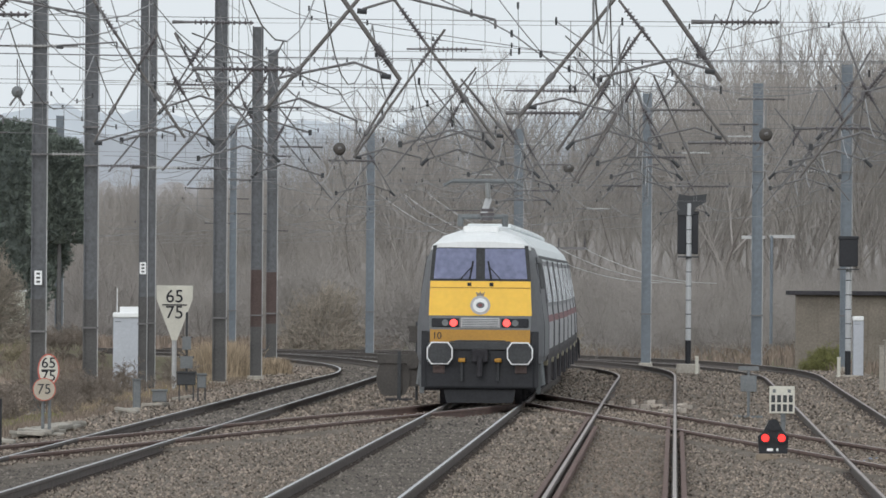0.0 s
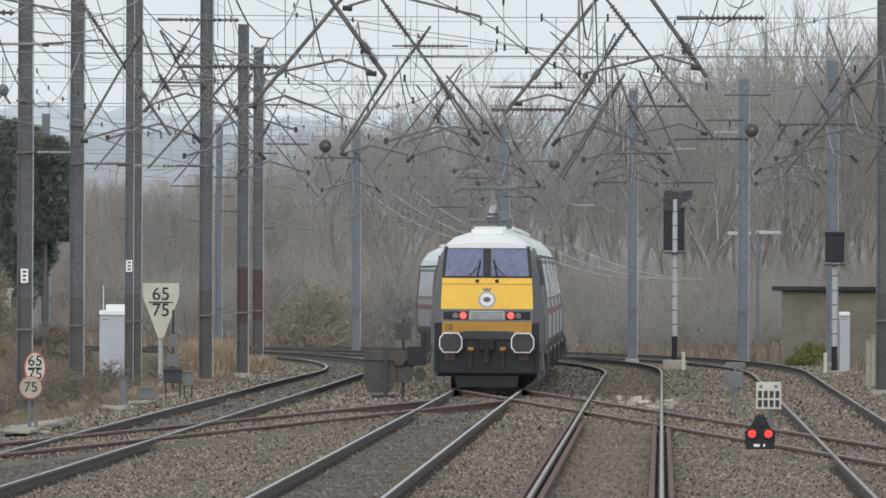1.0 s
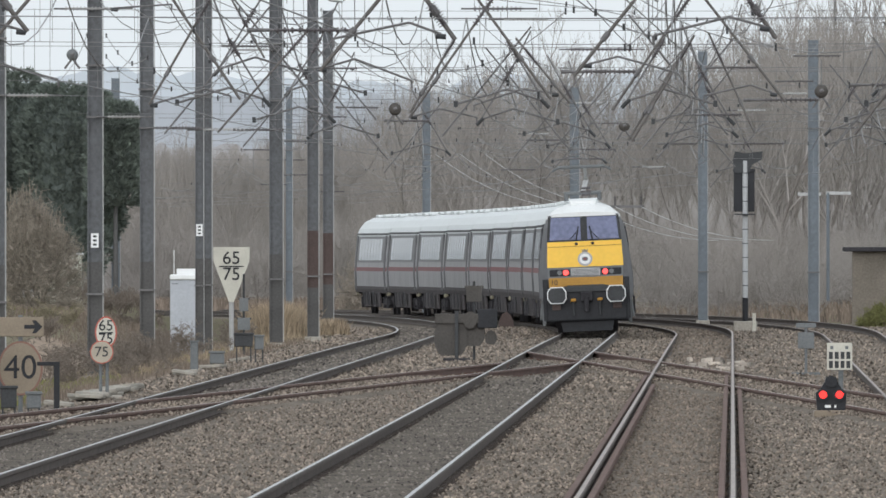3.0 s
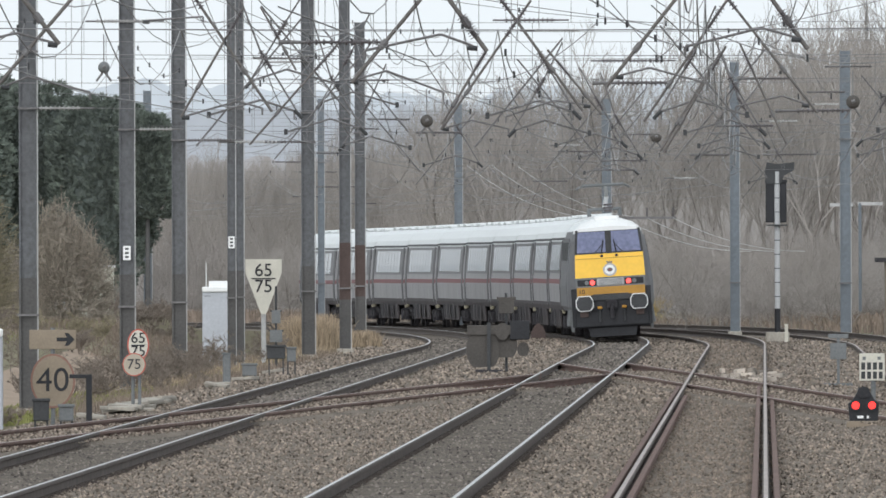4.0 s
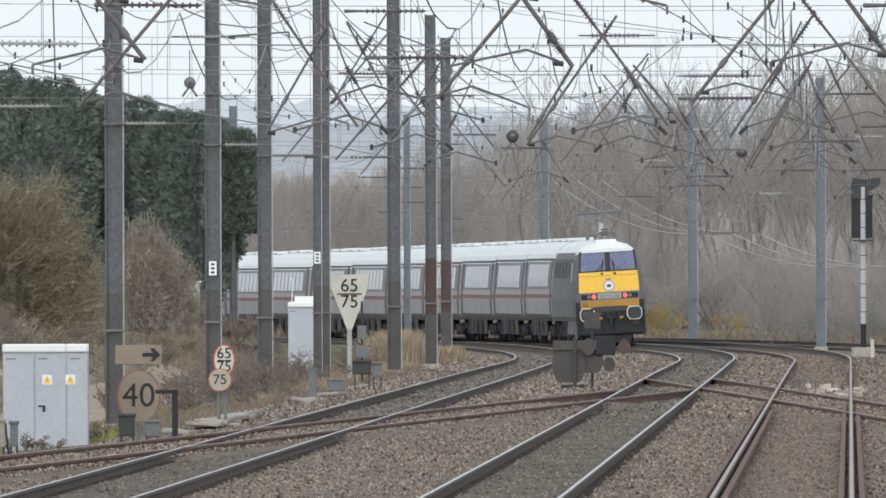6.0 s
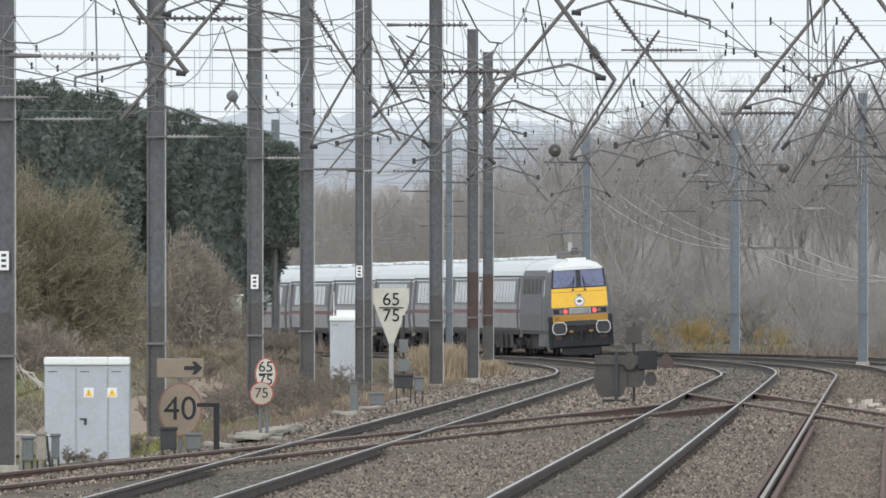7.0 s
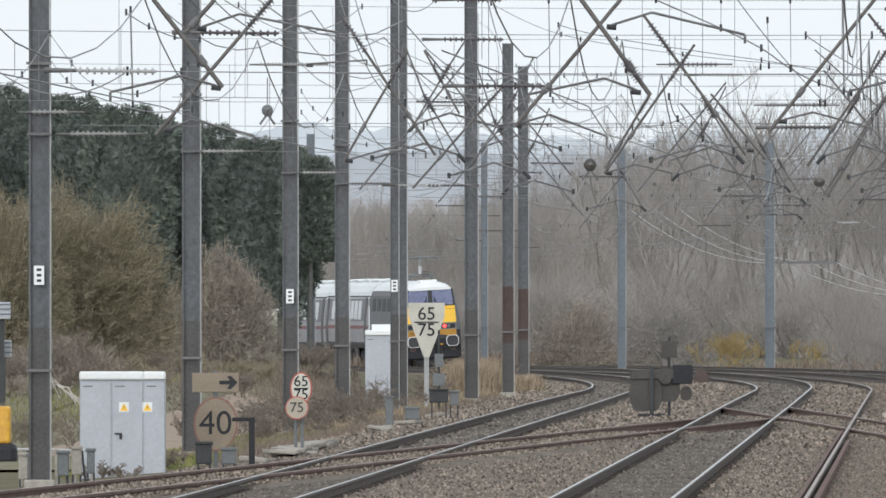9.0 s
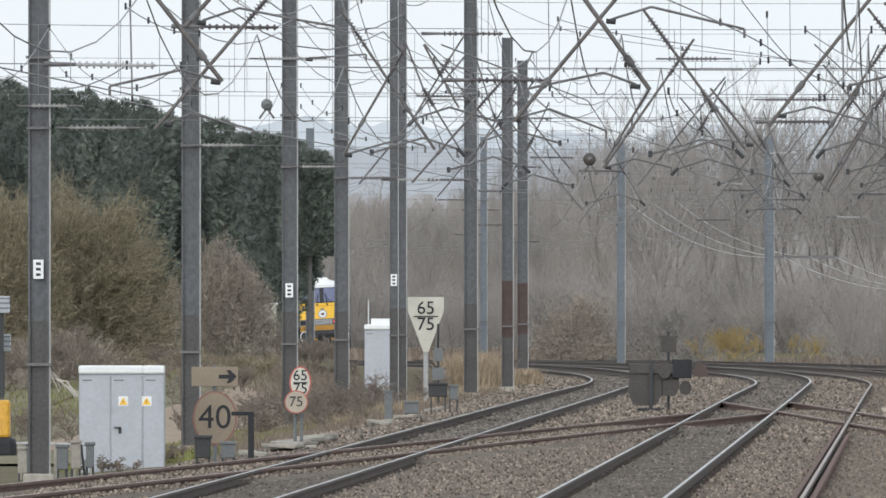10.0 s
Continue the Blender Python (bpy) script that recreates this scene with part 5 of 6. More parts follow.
def ball(x, d, z, r, half=False, mat=None):
    b = thing("round_weight", (x, d, z), "dark round ball fitting hung in overhead wires", "ball fitting", "ball fittings")
    bm = bmesh.new()
    bmesh.ops.create_uvsphere(bm, u_segments=20, v_segments=12, radius=r)
    if half:
        for v in bm.verts:
            v.co.z *= 0.6 if v.co.z > 0 else 1.0
    for f in bm.faces:
        f.smooth = True
    part("ball", bm, M["iron"] if mat is None else M[mat], b)
    bm = bmesh.new()
    rod(bm, (-r * 0.2, -r * 0.95, 0), (r * 0.3, -r * 1.05, 0.02), r * 0.25, 8)
    part("boss", bm, M["galv"], b)
    for s in (-1, 1):
        bm = bmesh.new()
        rod(bm, (0, 0, -r * 0.6), (s * r * 1.3, 0, -r * 2.4), 0.02, 6)
        part("hanger", bm, M["galv"], b)
    bm = bmesh.new()
    rod(bm, (0, 0, r * 0.9), (0, 0, r * 0.9 + 0.5), 0.012, 6)
    part("hanger_wire", bm, M["wire"], b)


ball(*(2.69, 460.00, 4.98), 0.12)
ball(*(-3.27, 440.00, 5.86), 0.105, False, "grey")
ball(*(11.23, 480.00, 5.44), 0.135)
ball(*(8.56, 560.00, 5.14), 0.13, True)

arm = thing("feeder_crossarm", (13.86, 930, 3.82), "steel crossarm with three insulators carrying sagging wires", "crossarm")
bm = bmesh.new()
box(bm, -1.7, -0.04, -0.05, 1.1, 0.04, 0.05)
part("beam", bm, M["galv"], arm)
for k, xx in enumerate((-1.0, 0.0, 1.0)):
    bm = bmesh.new()
    insulator(bm, (xx, 0, 0.05), (xx, 0, 0.4), 0.06, 4)
    part("pin_insulator", bm, M["insul"], arm)
    bm = bmesh.new()
    wire_mesh(bm, [(xx + 4.2 * f, -40 * f, -2.6 * f + 1.3 * f * f) for f in [i / 12 for i in range(13)]], 0.012, 4)
    part("feeder", bm, M["insul_grey"], arm)
    bm = bmesh.new()
    wire_mesh(bm, [(xx - 5.5 * f, 50 * f, 2.6 * f * f - 0.4 * f) for f in [i / 12 for i in range(13)]], 0.012, 4)
    part("feeder", bm, M["insul_grey"], arm)


# ---- verge, ballast stones, grass ----
M["lawn"] = material("rough_winter_grass", (0.15, 0.16, 0.075), 0.95, var=0.35, size=2.0, bump=0.8, second=(0.245, 0.205, 0.13), fine=25)
M["path"] = material("sandy_yard_track", (0.30, 0.225, 0.165), 0.95, var=0.25, size=2.5, bump=0.3)
M["straw"] = material("dry_straw_grass", (0.30, 0.235, 0.165), 0.9, var=0.3, size=2.0, island=0.4)
M["grass"] = material("dull_green_grass", (0.17, 0.175, 0.06), 0.9, var=0.3, size=2.0, island=0.4)
M["dead"] = material("dead_brown_stems", (0.19, 0.15, 0.12), 0.9, var=0.3, size=2.0, island=0.4)


def sheet(name, o0, o1, d0, d1, lift, mat, label, step=8):
    vs, fs = [], []
    ds = list(np.arange(d0, d1 + 0.1, step))
    cols = 12
    for d in ds:
        for k in range(cols):
            x = line_x(d, o0 + (o1 - o0) * k / (cols - 1))
            vs.append((x, d, ground_z(x, d) + lift))
    for i in range(len(ds) - 1):
        for k in range(cols - 1):
            a = i * cols + k
            fs.append((a, a + 1, a + cols + 1, a + cols))
    return tagged(new(name, raw_mesh(name, vs, fs, [mat], True)), label, name.replace("_", " "), kind="structure")


sheet("grass_patch", -40, -14.6, 400, 800, 0.045, M["lawn"], "dull green rough grass beyond the verge")
sheet("grass_patch", -14.4, -9.2, 400, 600, 0.045, M["lawn"], "dull green rough grass strip")
sheet("yard_track", -12.4, -9.7, 432, 580, 0.06, M["path"], "bare sandy track across the yard")
sheet("track_bed", -0.85, 0.85, 140, 1100, 0.012, M["bed"], "dark oily ballast between the main rails")
sheet("track_bed", -5.5, -3.8, 140, 1100, 0.012, M["bed"], "dark oily ballast between running rails")


def scatter_stones(n, o0, o1, d0, d1, seed, mat, size=(0.022, 0.05), fx=None, lift=0.0):
    """Angular ballast lumps lying on the ground, denser near the platform end."""
    r = np.random.RandomState(seed)
    octa = np.array([(1, 0, 0), (0, 1, 0), (-1, 0, 0), (0, -1, 0), (0, 0, 1.0), (0, 0, -0.6)])
    tri = np.array([(0, 1, 4), (1, 2, 4), (2, 3, 4), (3, 0, 4), (1, 0, 5), (2, 1, 5), (3, 2, 5), (0, 3, 5)])
    f = r.rand(n)
    d = d0 * (d1 / d0) ** f
    off = o0 + (o1 - o0) * r.rand(n)
    cx = np.array([line_x(a, b) if fx is None else fx(a) + b for a, b in zip(d, off)])
    cz = np.array([ground_z(a, b) + lift for a, b in zip(cx, d)])
    s = size[0] + (size[1] - size[0]) * r.rand(n) ** 2
    v = octa[None] * (0.65 + 0.7 * r.rand(n, 6, 1)) * s[:, None, None]
    a = r.rand(n) * 6.28
    ca, sa = np.cos(a)[:, None], np.sin(a)[:, None]
    x, y = v[..., 0] * ca - v[..., 1] * sa, v[..., 0] * sa + v[..., 1] * ca
    tilt = r.normal(0, 0.5, (n, 1))
    z = v[..., 2] * np.cos(tilt) + x * np.sin(tilt)
    verts = np.stack([x + cx[:, None], y + d[:, None], z + cz[:, None] + s[:, None] * 0.35], -1).reshape(-1, 3)
    faces = (tri[None] + 6 * np.arange(n)[:, None, None]).reshape(-1, 3)
    ob = new("ballast_stones", raw_mesh("ballast_stones", verts.tolist(), faces.tolist(), [mat]))
    return tagged(ob, "loose angular grey brown ballast stones", "ballast", kind="stuff")


M["stone_dark"] = material("oily_ballast_stone", (0.155, 0.135, 0.118), 0.9, var=0.3, size=5.0, island=0.8)
M["stone_rust"] = material("rust_dusted_stone", (0.205, 0.165, 0.132), 0.9, var=0.3, size=5.0, island=0.55)
for o0, o1, kind, n1, n2 in ((-7.6, -5.5, "stone", 10000, 4000), (-5.5, -3.8, "stone_dark", 9000, 3000), (-3.8, -0.85, "stone", 15000, 5000), (-0.85, 0.85, "stone_dark", 9000, 3000), (0.85, 2.3, "stone", 8000, 2500), (2.3, 4.0, "stone_rust", 9000, 3000), (4.0, 10.6, "stone", 32000, 9000)):
    scatter_stones(n1, o0, o1, 195, 420, int(100 * o1 + 900), M[kind], (0.011, 0.030))
    scatter_stones(n2, o0, o1, 420, 760, int(100 * o1 + 901), M[kind], (0.022, 0.048))


def left_ladder(d):
    return -3.4 + 0.058 * (d - 338) + 0.0025


def right_ladder(d):
    return 8.9 - 0.0155 * (d - 420)


def packed_bed(fx, d0, d1, seed):
    """Ballast packed up round the crossover rails."""
    ds = np.arange(d0, d1, 8.0)
    vs = [(fx(d) + x, d, z) for d in ds for x, z in ((-1.5, -0.2), (-0.95, -0.10), (0.95, -0.10), (1.5, -0.2))]
    fs = [(4 * i + k, 4 * i + k + 1, 4 * i + k + 5, 4 * i + k + 4) for i in range(len(ds) - 1) for k in range(3)]
    tagged(new("packed_ballast", raw_mesh("packed_ballast", vs, fs, [M["ballast"]])), "stone ballast packed round crossover rails", "ballast bed", kind="structure")
    scatter_stones(20000, -1.25, 1.25, d0, d1 - 10, seed, M["stone"], (0.011, 0.028), fx, 0.08)


packed_bed(left_ladder, 240, 470, 71)
packed_bed(right_ladder, 240, 530, 72)


def scatter_blades(name, n, place, height, seed, mat, label, width=0.012):
    """Thin bent blades in tufts."""
    r = random.Random(seed)
    vs, fs = [], []
    for _ in range(n):
        x, d = place(r)
        z = ground_z(x, d)
        h = height * r.uniform(0.4, 1.15)
        lean, yaw = r.gauss(0, 0.35), r.uniform(0, 6.28)
        w = width * r.uniform(0.7, 1.6)
        k = len(vs)
        dx, dy = math.cos(yaw) * lean * h, math.sin(yaw) * lean * h
        vs += [(x - w, d, z), (x + w, d, z), (x + dx * 0.4 + w * 0.7, d + dy * 0.4, z + h * 0.6), (x + dx * 0.4 - w * 0.7, d + dy * 0.4, z + h * 0.6), (x + dx, d + dy, z + h)]
        fs += [(k, k + 1, k + 2, k + 3), (k + 3, k + 2, k + 4)]
    return tagged(new(name, raw_mesh(name, vs, fs, [mat])), label, "grass", kind="stuff")


def verge_place(o0, o1, d0, d1):
    def f(r):
        d = d0 * (d1 / d0) ** r.random()
        return line_x(d, r.uniform(o0, o1)), d
    return f


scatter_blades("dead_grass", 9000, verge_place(-9.2, -7.2, 400, 640), 0.17, 11, M["dead"], "brown dead grass stems along the verge", 0.006)
scatter_blades("green_grass", 13000, verge_place(-9.8, -7.8, 380, 640), 0.13, 12, M["grass"], "short dull green winter grass")
scatter_blades("dead_grass", 2500, verge_place(-9.2, -7.6, 470, 660), 0.26, 13, M["straw"], "pale dry grass stems along the verge", 0.006)
scatter_blades("green_grass", 22000, verge_place(-24, -13.4, 430, 660), 0.16, 18, M["grass"], "short dull green winter grass", 0.008)
scatter_blades("dead_grass", 5000, verge_place(-24, -13.2, 480, 680), 0.16, 19, M["dead"], "brown dead stems over the raised yard", 0.007)
scatter_blades("dead_grass", 7000, verge_place(-15.5, -9.2, 570, 660), 0.22, 20, M["dead"], "brown dead stems over the raised yard", 0.007)
scatter_blades("reed_clump", 9000, lambda r: (0.64 + r.gauss(0, 0.33), 670 + r.uniform(-6, 6)), 1.0, 14, M["straw"], "tall dry orange straw clump beside masts", 0.008)
scatter_blades("straw_clump", 2500, lambda r: (2.02 + r.gauss(0, 0.25), 690 + r.uniform(-4, 4)), 0.45, 15, M["straw"], "dry straw tuft at a mast foot", 0.014)
scatter_blades("far_grass", 9000, verge_place(10.4, 26, 620, 1000), 0.4, 16, M["dead"], "pale dry grass on the far bank", 0.02)
scatter_blades("far_grass", 9000, lambda r: (line_x(1060, r.uniform(-9, 14)), 1060 + r.uniform(-40, 40)), 0.7, 17, M["dead"], "brown dead grass beyond the curve", 0.025)


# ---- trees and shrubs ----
# Far wood twigs: base colour lightened to include the distance haze.
M["bark"] = material("hazed_grey_brown_twigs", (0.325, 0.297, 0.283), 0.95, var=0.15, size=3.0, random_value=0.18, second=(0.318, 0.294, 0.27))
M["trunk"] = material("dark_tree_trunk", (0.19, 0.172, 0.16), 0.95, var=0.25, size=1.0)
M["bark_olive"] = material("lichen_olive_twigs", (0.265, 0.23, 0.16), 0.95, var=0.25, size=1.0, island=0.3)
M["bark_brown"] = material("bramble_stems", (0.195, 0.162, 0.135), 0.95, var=0.25, size=1.0, island=0.3)
M["willow"] = material("yellow_willow_twigs", (0.36, 0.27, 0.12), 0.9, var=0.25, size=1.0, island=0.3)
# Cypress greens raised and greyed beyond leaf colour, with haze mixed in.
M["conifer"] = material("hazed_conifer_sprays", (0.147, 0.172, 0.158), 0.9, var=0.3, size=2.2, island=0.3, second=(0.185, 0.22, 0.182), fine=6)
M["conifer_core"] = material("hazed_conifer_mass", (0.145, 0.17, 0.155), 0.95, var=0.3, size=1.0)


def branches(seed, height, spread, stems, kids, levels, r0, up=0.35, curl=0.25, droop=0.0, twig=0.006):
    """Vertices and faces of a bare, much divided tree or shrub: the trunk first, then limbs and twigs."""
    r = random.Random(seed)
    trunk, crown = ([], []), ([], [])

    def tube(store, pts, ra, rb, sides):
        vs, fs = store
        base = len(vs)
        for i, p in enumerate(pts):
            a, b = pts[max(i - 1, 0)], pts[min(i + 1, len(pts) - 1)]
            t = (b - a).normalized()
            s = t.cross(Vector((0.31, 0.83, 0.17)) if abs(t.y) < 0.9 else Vector((1, 0, 0))).normalized()
            q = t.cross(s)
            rad = ra + (rb - ra) * i / (len(pts) - 1)
            for k in range(sides):
                w = 2 * math.pi * k / sides
                vs.append(tuple(p + s * (rad * math.cos(w)) + q * (rad * math.sin(w))))
        for i in range(len(pts) - 1):
            for k in range(sides):
                a = base + i * sides + k
                b = base + i * sides + (k + 1) % sides
                fs.append((a, b, b + sides, a + sides))

    def grow(p, dvec, length, rad, level):
        n = 5 if level == 0 else 4 if level < levels - 1 else 3
        pts, cur = [p.copy()], dvec.normalized()
        for _ in range(n):
            cur = (cur + Vector((r.gauss(0, curl), r.gauss(0, curl), r.gauss(0, curl) + up * 0.25 - droop * level * 0.1)) * 0.6).normalized()
            pts.append(pts[-1] + cur * (length / n))
        tube(trunk if level == 0 else crown, pts, rad, rad * (0.35 if level < levels else 0.5), 6 if level == 0 else 4 if level == 1 else 3)
        if level >= levels:
            return
        for c in range(kids[level]):
            f = 0.25 + 0.75 * (c + r.random()) / kids[level]
            i = min(int(f * n), n - 1)
            q = pts[i].lerp(pts[i + 1], f * n - i)
            side = Vector((r.gauss(0, 1), r.gauss(0, 1), 0.0)).normalized()
            nd = cur * 0.45 + side * spread * r.uniform(0.6, 1.1) + Vector((0, 0, up))
            grow(q, nd, length * r.uniform(0.42, 0.66) * (1.15 - 0.4 * f), max(rad * 0.5, twig), level + 1)

    for s in range(stems):
        a = Vector((r.gauss(0, 0.12 * stems ** 0.5), r.gauss(0, 0.12 * stems ** 0.5), 0))
        tilt = 0.08 if stems == 1 else 0.75
        grow(a, Vector((r.gauss(0, tilt), r.gauss(0, tilt), 1)), height * (0.62 if stems == 1 else r.uniform(0.5, 0.75)), r0 * r.uniform(0.8, 1.1), 0)
    return trunk, crown


def make_tree(name, x, d, label, category, group, mat, z=None, **kw):
    t = thing(name, (x, d, ground_z(x, d) - 0.05 if z is None else z), label, category, group)
    trunk, crown = branches(**kw)
    o = new("trunk", raw_mesh("trunk", *trunk, [M["trunk"] if mat is M["bark"] else mat]))
    o.parent = t
    o = new("crown", raw_mesh("crown", *crown, [mat]))
    o.parent = t
    return t


def strand(store, pts, ra, rb):
    """A thin three sided tapered tube through the points."""
    vs, fs = store
    base, n = len(vs), len(pts)
    for i, p in enumerate(pts):
        t = (pts[min(i + 1, n - 1)] - pts[max(i - 1, 0)]).normalized()
        e = t.cross(Vector((0.31, 0.83, 0.17)) if abs(t.y) < 0.9 else Vector((1, 0, 0))).normalized()
        q = t.cross(e)
        rad = ra + (rb - ra) * i / (n - 1)
        vs += [tuple(p + e * (rad * math.cos(w)) + q * (rad * math.sin(w))) for w in (0.0, 2.094, 4.189)]
    for i in range(n - 1):
        for k in range(3):
            a, b = base + 3 * i + k, base + 3 * i + (k + 1) % 3
            fs.append((a, b, b + 3, a + 3))


def dome_bush(name, x, d, wide, high, seed, mat, label, n=1800, twig=0.006, group="bare bushes"):
    """A rounded leafless bush: limbs from one stool, then twigs that reach out to an uneven dome."""
    r = random.Random(seed)
    t = thing(name, (x, d, ground_z(x, d) - 0.05), label, "bush", group)
    crown = ([], [])

    def reach(v):
        k = 1 + 0.30 * noise.noise(v * 1.9 + Vector((seed, 0, 0))) + 0.14 * noise.noise(v * 5.1 + Vector((0, seed, 0)))
        return Vector((v.x * wide, v.y * wide, v.z * high)) * k

    def bend(a, b, k):
        c = a.lerp(b, 0.5) + Vector((r.gauss(0, k), r.gauss(0, k), r.gauss(0, k)))
        return [a, c, b]
    for _ in range(14):
        v = Vector((r.gauss(0, 0.7), r.gauss(0, 0.7), r.uniform(0.4, 1.1))).normalized()
        limb = ([], [])
        strand(limb, bend(Vector((r.gauss(0, 0.12), r.gauss(0, 0.12), 0)), reach(v) * 0.75, 0.12 * wide), 0.05, 0.018)
        new("limb", raw_mesh("limb", *limb, [mat])).parent = t
    for _ in range(n):
        v = Vector((r.gauss(0, 1), r.gauss(0, 1), abs(r.gauss(0, 0.95)) + 0.02)).normalized()
        out = reach(v)
        a = out * r.uniform(0.4, 0.85)
        b = out * r.uniform(0.82, 1.06) + Vector((0, 0, r.gauss(0.0, 0.02) * high))
        pts = bend(a, b, 0.09 * wide)
        strand(crown, pts, twig * 1.5, twig * 0.7)
        for _ in range(7):
            p = pts[1].lerp(pts[2], r.random())
            q = Vector((r.gauss(0, 1), r.gauss(0, 1), r.gauss(0.35, 0.9))).normalized() * (r.uniform(0.08, 0.24) * wide ** 0.5)
            strand(crown, [p, p + q], twig, twig * 0.5)
    new("crown", raw_mesh("crown", *crown, [mat])).parent = t
    return t


M["bark_moss"] = material("mossy_olive_twigs", (0.255, 0.228, 0.13), 0.95, var=0.3, size=1.2, island=0.4, second=(0.315, 0.272, 0.20))
M["bark_pale"] = material("pale_grey_twigs", (0.31, 0.27, 0.225), 0.95, var=0.25, size=1.0, island=0.35)
M["moss_green"] = material("mossy_green_stems", (0.20, 0.20, 0.075), 0.95, var=0.3, size=0.6, island=0.3)
MOSSY = "rounded bare hawthorn bush with mossy olive twigs"
dome_bush("hawthorn_bush", -9.35, 600, 2.6, 4.35, 21, M["bark_moss"], MOSSY, 5200)
dome_bush("hawthorn_bush", -11.2, 592, 1.9, 4.2, 22, M["bark_moss"], MOSSY, 2600)
dome_bush("hawthorn_bush", -5.75, 640, 1.25, 3.1, 24, M["bark_pale"], "small bare hawthorn bush with pale grey twigs", 1700)
dome_bush("hawthorn_bush", -7.3, 645, 1.1, 2.1, 25, M["bark_pale"], "small bare hawthorn bush with pale grey twigs", 1200)
dome_bush("moss_bush", 19.9, 764, 0.85, 0.75, 26, M["moss_green"], "low yellow green mossy bush before a hut", 500, 0.009)
dome_bush("wood_edge_bush", 9.2, 1010, 2.3, 2.9, 27, M["bark"], "grey brown leafless bush at the wood edge", 420, 0.011)
dome_bush("wood_edge_bush", 5.4, 1015, 1.9, 2.9, 28, M["bark_pale"], "rounded brown leafless bush at the wood edge", 650, 0.011)
for k, (u, dd, hh) in enumerate(((470, 470, 1.1), (560, 500, 1.3), (430, 455, 0.9), (630, 560, 1.2), (660, 565, 1.0), (590, 520, 1.0), (20, 430, 1.4), (100, 440, 1.2), (330, 520, 1.4), (520, 560, 1.5), (250, 380, 0.5), (165, 366, 0.4), (740, 620, 1.0))):
    xx = (u - MID) / REACH * dd
    make_tree("bramble_bush", xx, dd, "low brown tangle of bare bramble stems", "bush", "brambles", M["bark_brown"], seed=40 + k, height=hh, spread=1.1, stems=7, kids=(6, 5, 4), levels=3, r0=0.014, droop=0.5)
for k in range(8):
    br = random.Random(500 + k)
    dd = br.uniform(640, 720)
    uu = 490 + 110 * ((k * 0.618034) % 1.0)
    make_tree("bramble_bush", (uu - MID) / REACH * dd, dd, "grey brown leafless shrub on the raised yard edge", "bush", "brambles", M["bark_brown"], seed=520 + k, height=br.uniform(0.5, 0.9), spread=0.9, stems=9, kids=(7, 6, 4), levels=3, r0=0.018, droop=0.2)
for k in range(9):
    br = random.Random(450 + k)
    dd = br.uniform(530, 560)
    uu = -25 + 24 * k
    make_tree("bramble_bush", (uu - MID) / REACH * dd, dd, "grey brown brush at the back of the yard", "bush", "brambles", M["bark_pale"] if k % 2 else M["bark_brown"], seed=470 + k, height=br.uniform(0.9, 1.5), spread=0.9, stems=9, kids=(7, 6, 4), levels=3, r0=0.016, droop=0.2)
for k in range(9):
    br = random.Random(400 + k)
    dd = br.uniform(555, 605)
    uu = -30 + 500 * ((k * 0.618034) % 1.0)
    make_tree("bramble_bush", (uu - MID) / REACH * dd, dd, "waist high tangle of bare brown stems", "bush", "brambles", M["bark_brown"] if k % 2 else M["bark_olive"], seed=420 + k, height=br.uniform(0.7, 1.3), spread=1.0, stems=9, kids=(7, 6, 4), levels=3, r0=0.018, droop=0.3)
for k in range(10):
    br = random.Random(300 + k)
    dd = br.uniform(465, 640)
    xx = line_x(dd, br.uniform(-10.5, -7.9))
    make_tree("bramble_bush", xx, dd, "low brown tangle of bare bramble stems", "bush", "brambles", M["bark_brown"], seed=320 + k, height=br.uniform(0.7, 1.35), spread=1.1, stems=7, kids=(6, 5, 4), levels=3, r0=0.014, droop=0.4)
make_tree("willow_bush", 11.48, 985, "yellow orange twigged willow bush beyond the curve", "bush", "", M["willow"], seed=61, height=2.2, spread=0.6, stems=12, kids=(7, 6, 4), levels=3, r0=0.02)
make_tree("willow_bush", 14.64, 990, "pale yellow twigged shrub beyond the curve", "bush", "", M["willow"], seed=62, height=1.4, spread=0.5, stems=8, kids=(6, 5, 4), levels=3, r0=0.015)

branch = thing("fallen_branch", (-8.35, 520, ground_z(-8.35, 520) + 0.25), "pale bare fallen branch lying in the yard", "branch")
bw = ([], [])
rb = random.Random(9)
for k in range(16):
    a = Vector((rb.uniform(-0.35, 0.3), rb.uniform(-0.2, 0.2), 0.0))
    a.z = 0.22 - 0.7 * a.x
    strand(bw, [a, a + Vector((rb.uniform(0.1, 0.3), 0, rb.uniform(-0.22, 0.0))), a + Vector((rb.uniform(0.25, 0.5), 0, rb.uniform(-0.42, -0.15)))], 0.012, 0.006)
new("twigs", raw_mesh("twigs", *bw, [material("bleached_wood", (0.5, 0.47, 0.43), 0.9, var=0.2, size=0.3)])).parent = branch

